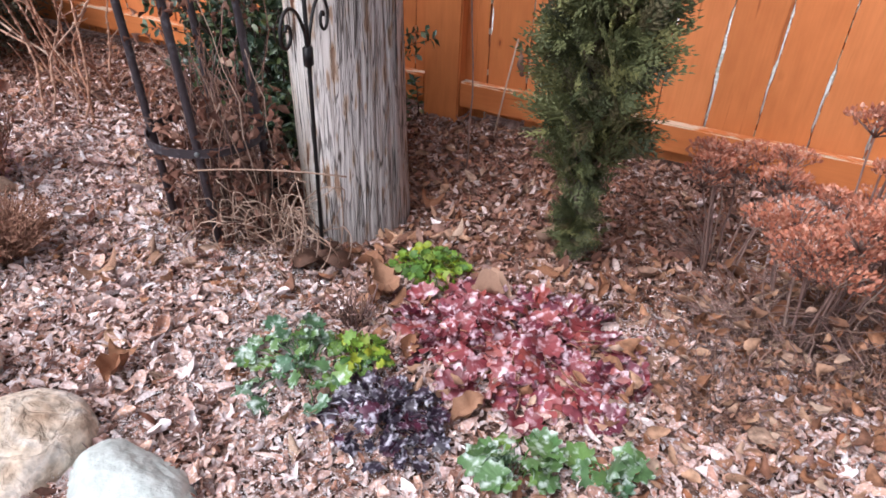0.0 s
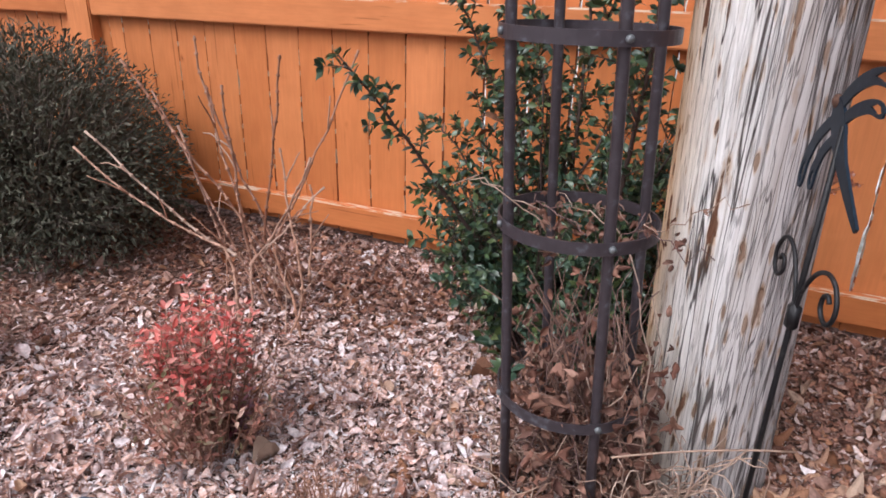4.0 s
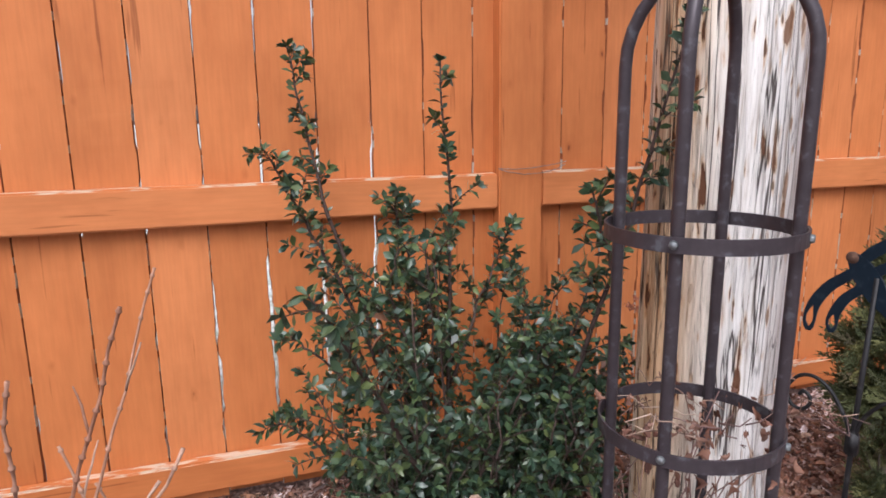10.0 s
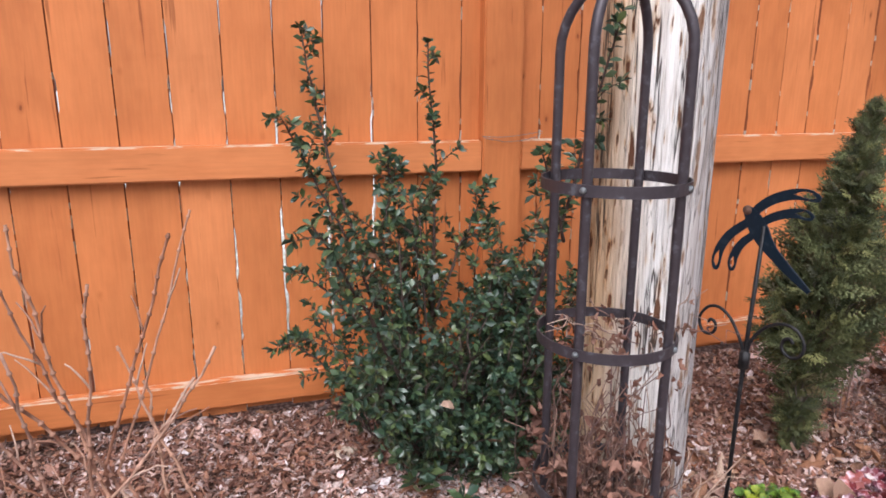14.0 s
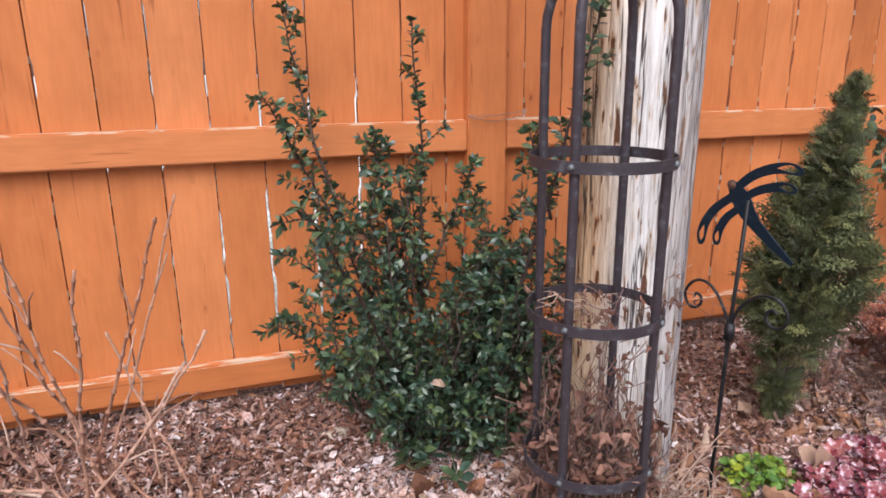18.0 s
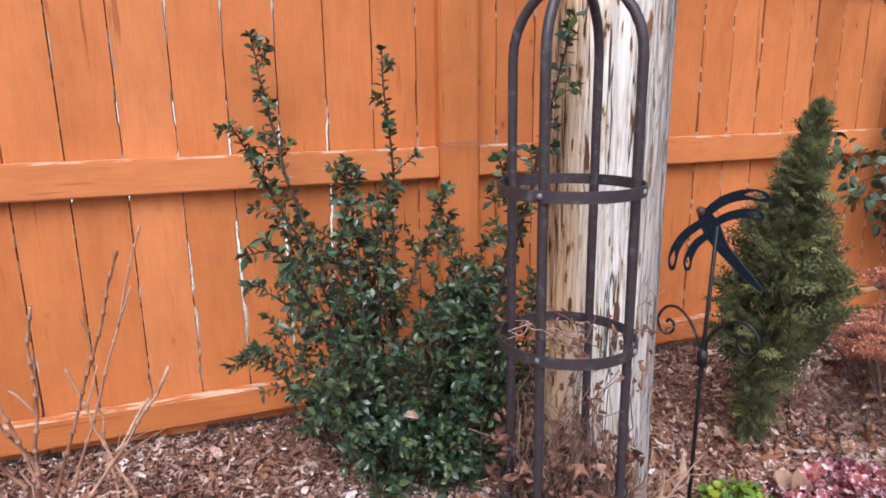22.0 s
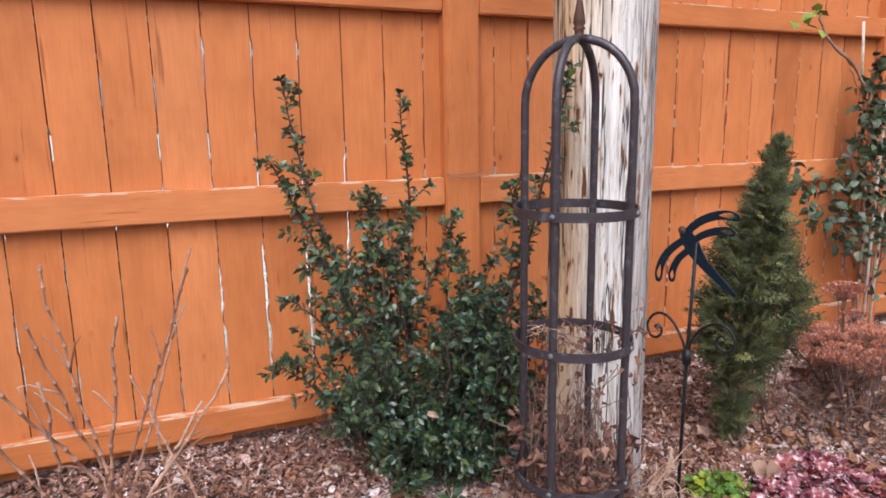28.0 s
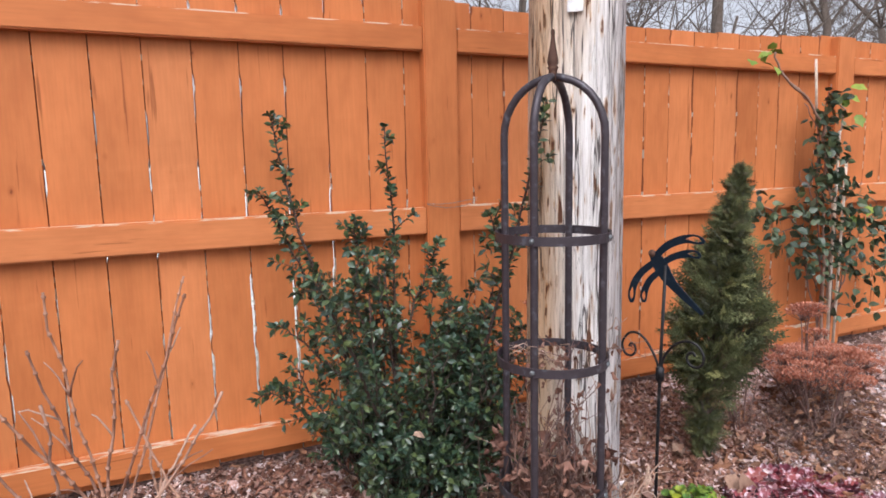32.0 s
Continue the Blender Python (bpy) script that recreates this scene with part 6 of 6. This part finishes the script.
# ---- dead vine in the obelisk ----
def build_dead_vine():
    rng = random.Random(91)
    base = Vector((-1.10, 1.03, 0.03))
    t = thing("dead_clematis", base, "dead clematis with crumpled brown leaves inside the obelisk", "dead vine")
    paths = []
    for i in range(36):
        a = Vector((rng.uniform(-0.08, 0.10), rng.uniform(-0.08, 0.08), 0))
        h = rng.choice((rng.uniform(0.1, 0.35), rng.uniform(0.3, 0.57)))
        e = Vector((rng.gauss(0.02, 0.06), rng.gauss(-0.01, 0.06), h))
        paths.append((bend(a, e, rng.uniform(-0.05, 0.05), 8, rng, 0.02, (1, 0, 0)), taper(0.002, 0.001, 8)))
    for i in range(22):
        a = Vector((rng.uniform(-0.1, 0.1), rng.uniform(-0.1, 0.1), rng.choice((0.12, 0.25, 0.54, 0.57))))
        paths.append((bend(a, a + Vector((rng.uniform(-0.16, 0.13), rng.uniform(-0.12, 0.12), rng.uniform(-0.04, 0.07))), 0.02, 9, rng, 0.014), taper(0.0012, 0.0008, 9)))
    pale = paths[::3]
    for i in range(46):
        # straw lying and arching low inside the hoop
        a = Vector((rng.gauss(0.03, 0.08), rng.gauss(-0.03, 0.08), rng.uniform(0, 0.10)))
        e = a + Vector((rng.gauss(0, 0.10), rng.gauss(0, 0.08), rng.uniform(-0.02, 0.13)))
        e.z = max(e.z, 0.01)
        pale.append((bend(a, e, rng.uniform(0.0, 0.05), 8, rng, 0.006), taper(0.0017, 0.001, 8)))
    tubes("stemwork", pale, STRAW, t, 4, "stuff")
    dark = [q for k, q in enumerate(paths) if k % 3]
    for i in range(150):
        a = Vector((rng.gauss(0.0, 0.07), rng.gauss(0.03, 0.07), 0))
        h = 0.06 + 0.42 * rng.random() ** 1.5
        e = Vector((rng.gauss(-0.01, 0.075), rng.gauss(0.0, 0.075), h))
        dark.append((bend(a, e, rng.uniform(-0.05, 0.05), 8, rng, 0.016, (1, 0, 0)), taper(0.0022, 0.001, 8)))
    tubes("brown_stemwork", dark, DULL, t, 4, "stuff")
    P, D, S, R = [], [], [], []
    for i in range(120):
        pts, _ = paths[rng.randrange(len(paths))]
        P.append(pts[rng.randrange(2, len(pts))] + Vector((rng.gauss(0, 0.01), rng.gauss(0, 0.01), rng.gauss(0, 0.01))))
        D.append((rng.gauss(0, 0.6), rng.gauss(0, 0.6), rng.gauss(-0.5, 0.5)))
        S.append(rng.uniform(0.008, 0.018))
        R.append(rng.uniform(-1.5, 1.5))
    leaf_parts("dead_leaf", [crumpled(rng, 0.42, 6, rng.choice((-1, 1)) * rng.uniform(1.6, 3.4), rng.uniform(-2.4, 2.4), 0.10, 0.35) for _ in range(6)], P, D, R, S, DEAD_LEAF, t)
    P, D, S, R = [], [], [], []
    for i in range(820):
        a, r = rng.uniform(0, 2 * math.pi), 0.155 * math.sqrt(rng.random())
        z = 0.46 + rng.gauss(0.07, 0.05) if i % 9 == 0 else 0.34 * rng.random() ** 1.4
        P.append(Vector((r * math.cos(a) - 0.03 * z, r * math.sin(a) - 0.04 * z + (0.03 if i % 9 else 0), z + 0.01)))
        D.append((rng.gauss(0, 0.6), rng.gauss(0, 0.6), rng.gauss(-0.3, 0.6)))
        S.append(rng.uniform(0.011, 0.022) if i % 9 == 0 else rng.uniform(0.014, 0.034))
        R.append(rng.uniform(-1.5, 1.5))
    scatter("leafage", [crumpled(rng, 0.42, 6, rng.choice((-1, 1)) * rng.uniform(1.6, 3.4), rng.uniform(-2.4, 2.4), 0.10, 0.35) for _ in range(8)], P, D, R, S, DEAD_LEAF, t, smooth=True)
    # straw tangle at the foot of the pole
    g = thing("straw_tangle", (-0.96, 1.03, 0.03), "tangle of pale dry stems at the foot of the pole", "dead stems")
    paths = []
    for i in range(16):
        a = Vector((rng.uniform(-0.05, 0.06), rng.uniform(-0.05, 0.05), 0.0))
        e = a + Vector((rng.uniform(-0.12, 0.13), rng.uniform(-0.16, 0.04), rng.uniform(0.05, 0.24)))
        paths.append((bend(a, e, rng.uniform(-0.05, 0.07), 9, rng, 0.012), taper(0.0018, 0.001, 9)))
    for i in range(30):
        # loops that arch out and fall back to the ground
        a = Vector((rng.uniform(-0.04, 0.08), rng.uniform(-0.06, 0.03), rng.uniform(0.01, 0.12)))
        w, q, h = rng.uniform(0.06, 0.19), rng.uniform(-2.2, 0.3), rng.uniform(0.03, 0.13)
        turn = rng.uniform(-1.4, 1.4)
        pts = []
        for s in range(15):
            f = s / 14
            d = q + turn * f
            r = w * math.sin(math.pi * f * 0.85) ** 0.9
            pts.append(a + Vector((math.cos(d) * r, math.sin(d) * r * 0.8, h * math.sin(math.pi * min(1, f * 1.25)) - a.z * f + rng.uniform(-0.004, 0.004))))
        paths.append(([Vector((p.x, p.y, max(p.z, 0.004))) for p in pts], 0.0013))
    paths.append((bend((-0.06, -0.16, 0.235), (0.21, 0.0, 0.225), 0.008, 9), 0.0018))
    for i in range(5):
        a = Vector((rng.uniform(-0.04, 0.0), rng.uniform(-0.02, 0.04), 0))
        paths.append((bend(a, a + Vector((rng.uniform(-0.08, 0.0), rng.uniform(-0.08, 0.0), rng.uniform(0.4, 0.58))), 0.03, 9, rng, 0.006, (1, 0, 0)), taper(0.002, 0.001, 9)))
    for pts, r in paths:
        tube("stem", pts, r, STRAW, g, 5)
    w = thing("loose_wire", (-1.06, 1.895, 0.910), "loose thin grey wire fastened to the fence post", "wire")
    for k in range(2):
        tube("strand", bend((0.0, 0.0, 0.0), (0.20, -0.004, 0.016 - 0.012 * k), -0.008 - 0.012 * k, 9, rng, 0.002), 0.0011, BOLT, w, 5)
    c = thing("garden_cane", (-0.757, 1.824, 0.0), "thin pale cane leaning on the fence", "cane")
    tube("shaft", [(0, 0, 0.0), (0.014, 0.05, 0.2), (0.03, 0.085, 0.36)], 0.0032, STRAW, c, 6)
    v, f = crumpled(rng, 0.24, 9, 1.6, 0.5, 0.06, 0.6)
    wad = new("withered_leaf", mesh_of("withered_leaf", v * 0.085, f))
    wad.data.materials.append(DULL)
    wad.matrix_basis = pose(-0.727, 1.902, 0.329, 0, 80, 20)
    tagged(wad, "withered grey-brown leaf hanging on the cane by the fence", "leaf")
    for x, y, dx, dz in ((-0.55, 1.86, 0.07, 0.07), (-0.50, 1.80, 0.08, 0.05)):
        c = thing("cut_stem", (x, y, 0.02), "short cut dry stem sticking out of the mulch", "dead stems", "cut stems")
        tube("stalk", bend((0, 0, 0), (dx, 0.03, dz), 0.01, 6), taper(0.003, 0.002, 6), STRAW, c, 6)
    bm = bmesh.new()
    bmesh.ops.create_cone(bm, cap_ends=True, segments=20, radius1=0.035, radius2=0.045, depth=0.09)
    pot = part("nursery_pot", bm, PLASTIC, None)
    pot.matrix_basis = pose(-1.08, 1.13, 0.075, 8, 4, 0)
    tagged(pot, "small black plastic nursery pot inside the obelisk", "pot")


build_dead_vine()


# ---- trees beyond the fence ----
def bare_tree(place, height, seed):
    rng = random.Random(seed)
    t = thing("bare_tree", place, "tall leafless winter tree beyond the fence", "tree", "trees beyond the fence")
    limbs = []

    def grow(a, d, ln, r, depth):
        b = a + d * ln
        limbs.append((bend(a, b, rng.uniform(-0.05, 0.05) * ln, 4, rng, 0.02 * ln), taper(r, r * 0.6, 4)))
        if depth:
            for _ in range(3 if depth > 1 else 7):
                o = Vector((rng.gauss(0, 1), rng.gauss(0, 1), rng.gauss(0.15, 0.6))).normalized()
                grow(a.lerp(b, rng.uniform(0.45, 1.0)), (d * 0.7 + o * 0.75).normalized(), ln * rng.uniform(0.55, 0.8), r * 0.5, depth - 1)
    trunk = bend((0, 0, -0.2), (rng.uniform(-0.3, 0.3), 0, height * 0.45), 0, 6, rng, 0.05)
    tube("trunk", trunk, taper(0.11, 0.06, 6), BARK, t)
    for i in range(11):
        a = trunk[rng.randrange(2, 6)]
        d = Vector((rng.gauss(0, 1), rng.gauss(0, 1), rng.uniform(0.3, 1.4))).normalized()
        grow(a, d, height * rng.uniform(0.16, 0.28), 0.028, 3)
    tubes("crown", limbs, BARK, t, 4, "stuff")


for i in range(26):
    bare_tree((2.5 + i * 1.15 + (i % 3) * 0.6, 6.0 + (i * 37 % 11) * 0.9, 0), 6.0 + (i * 13 % 5), 300 + i)
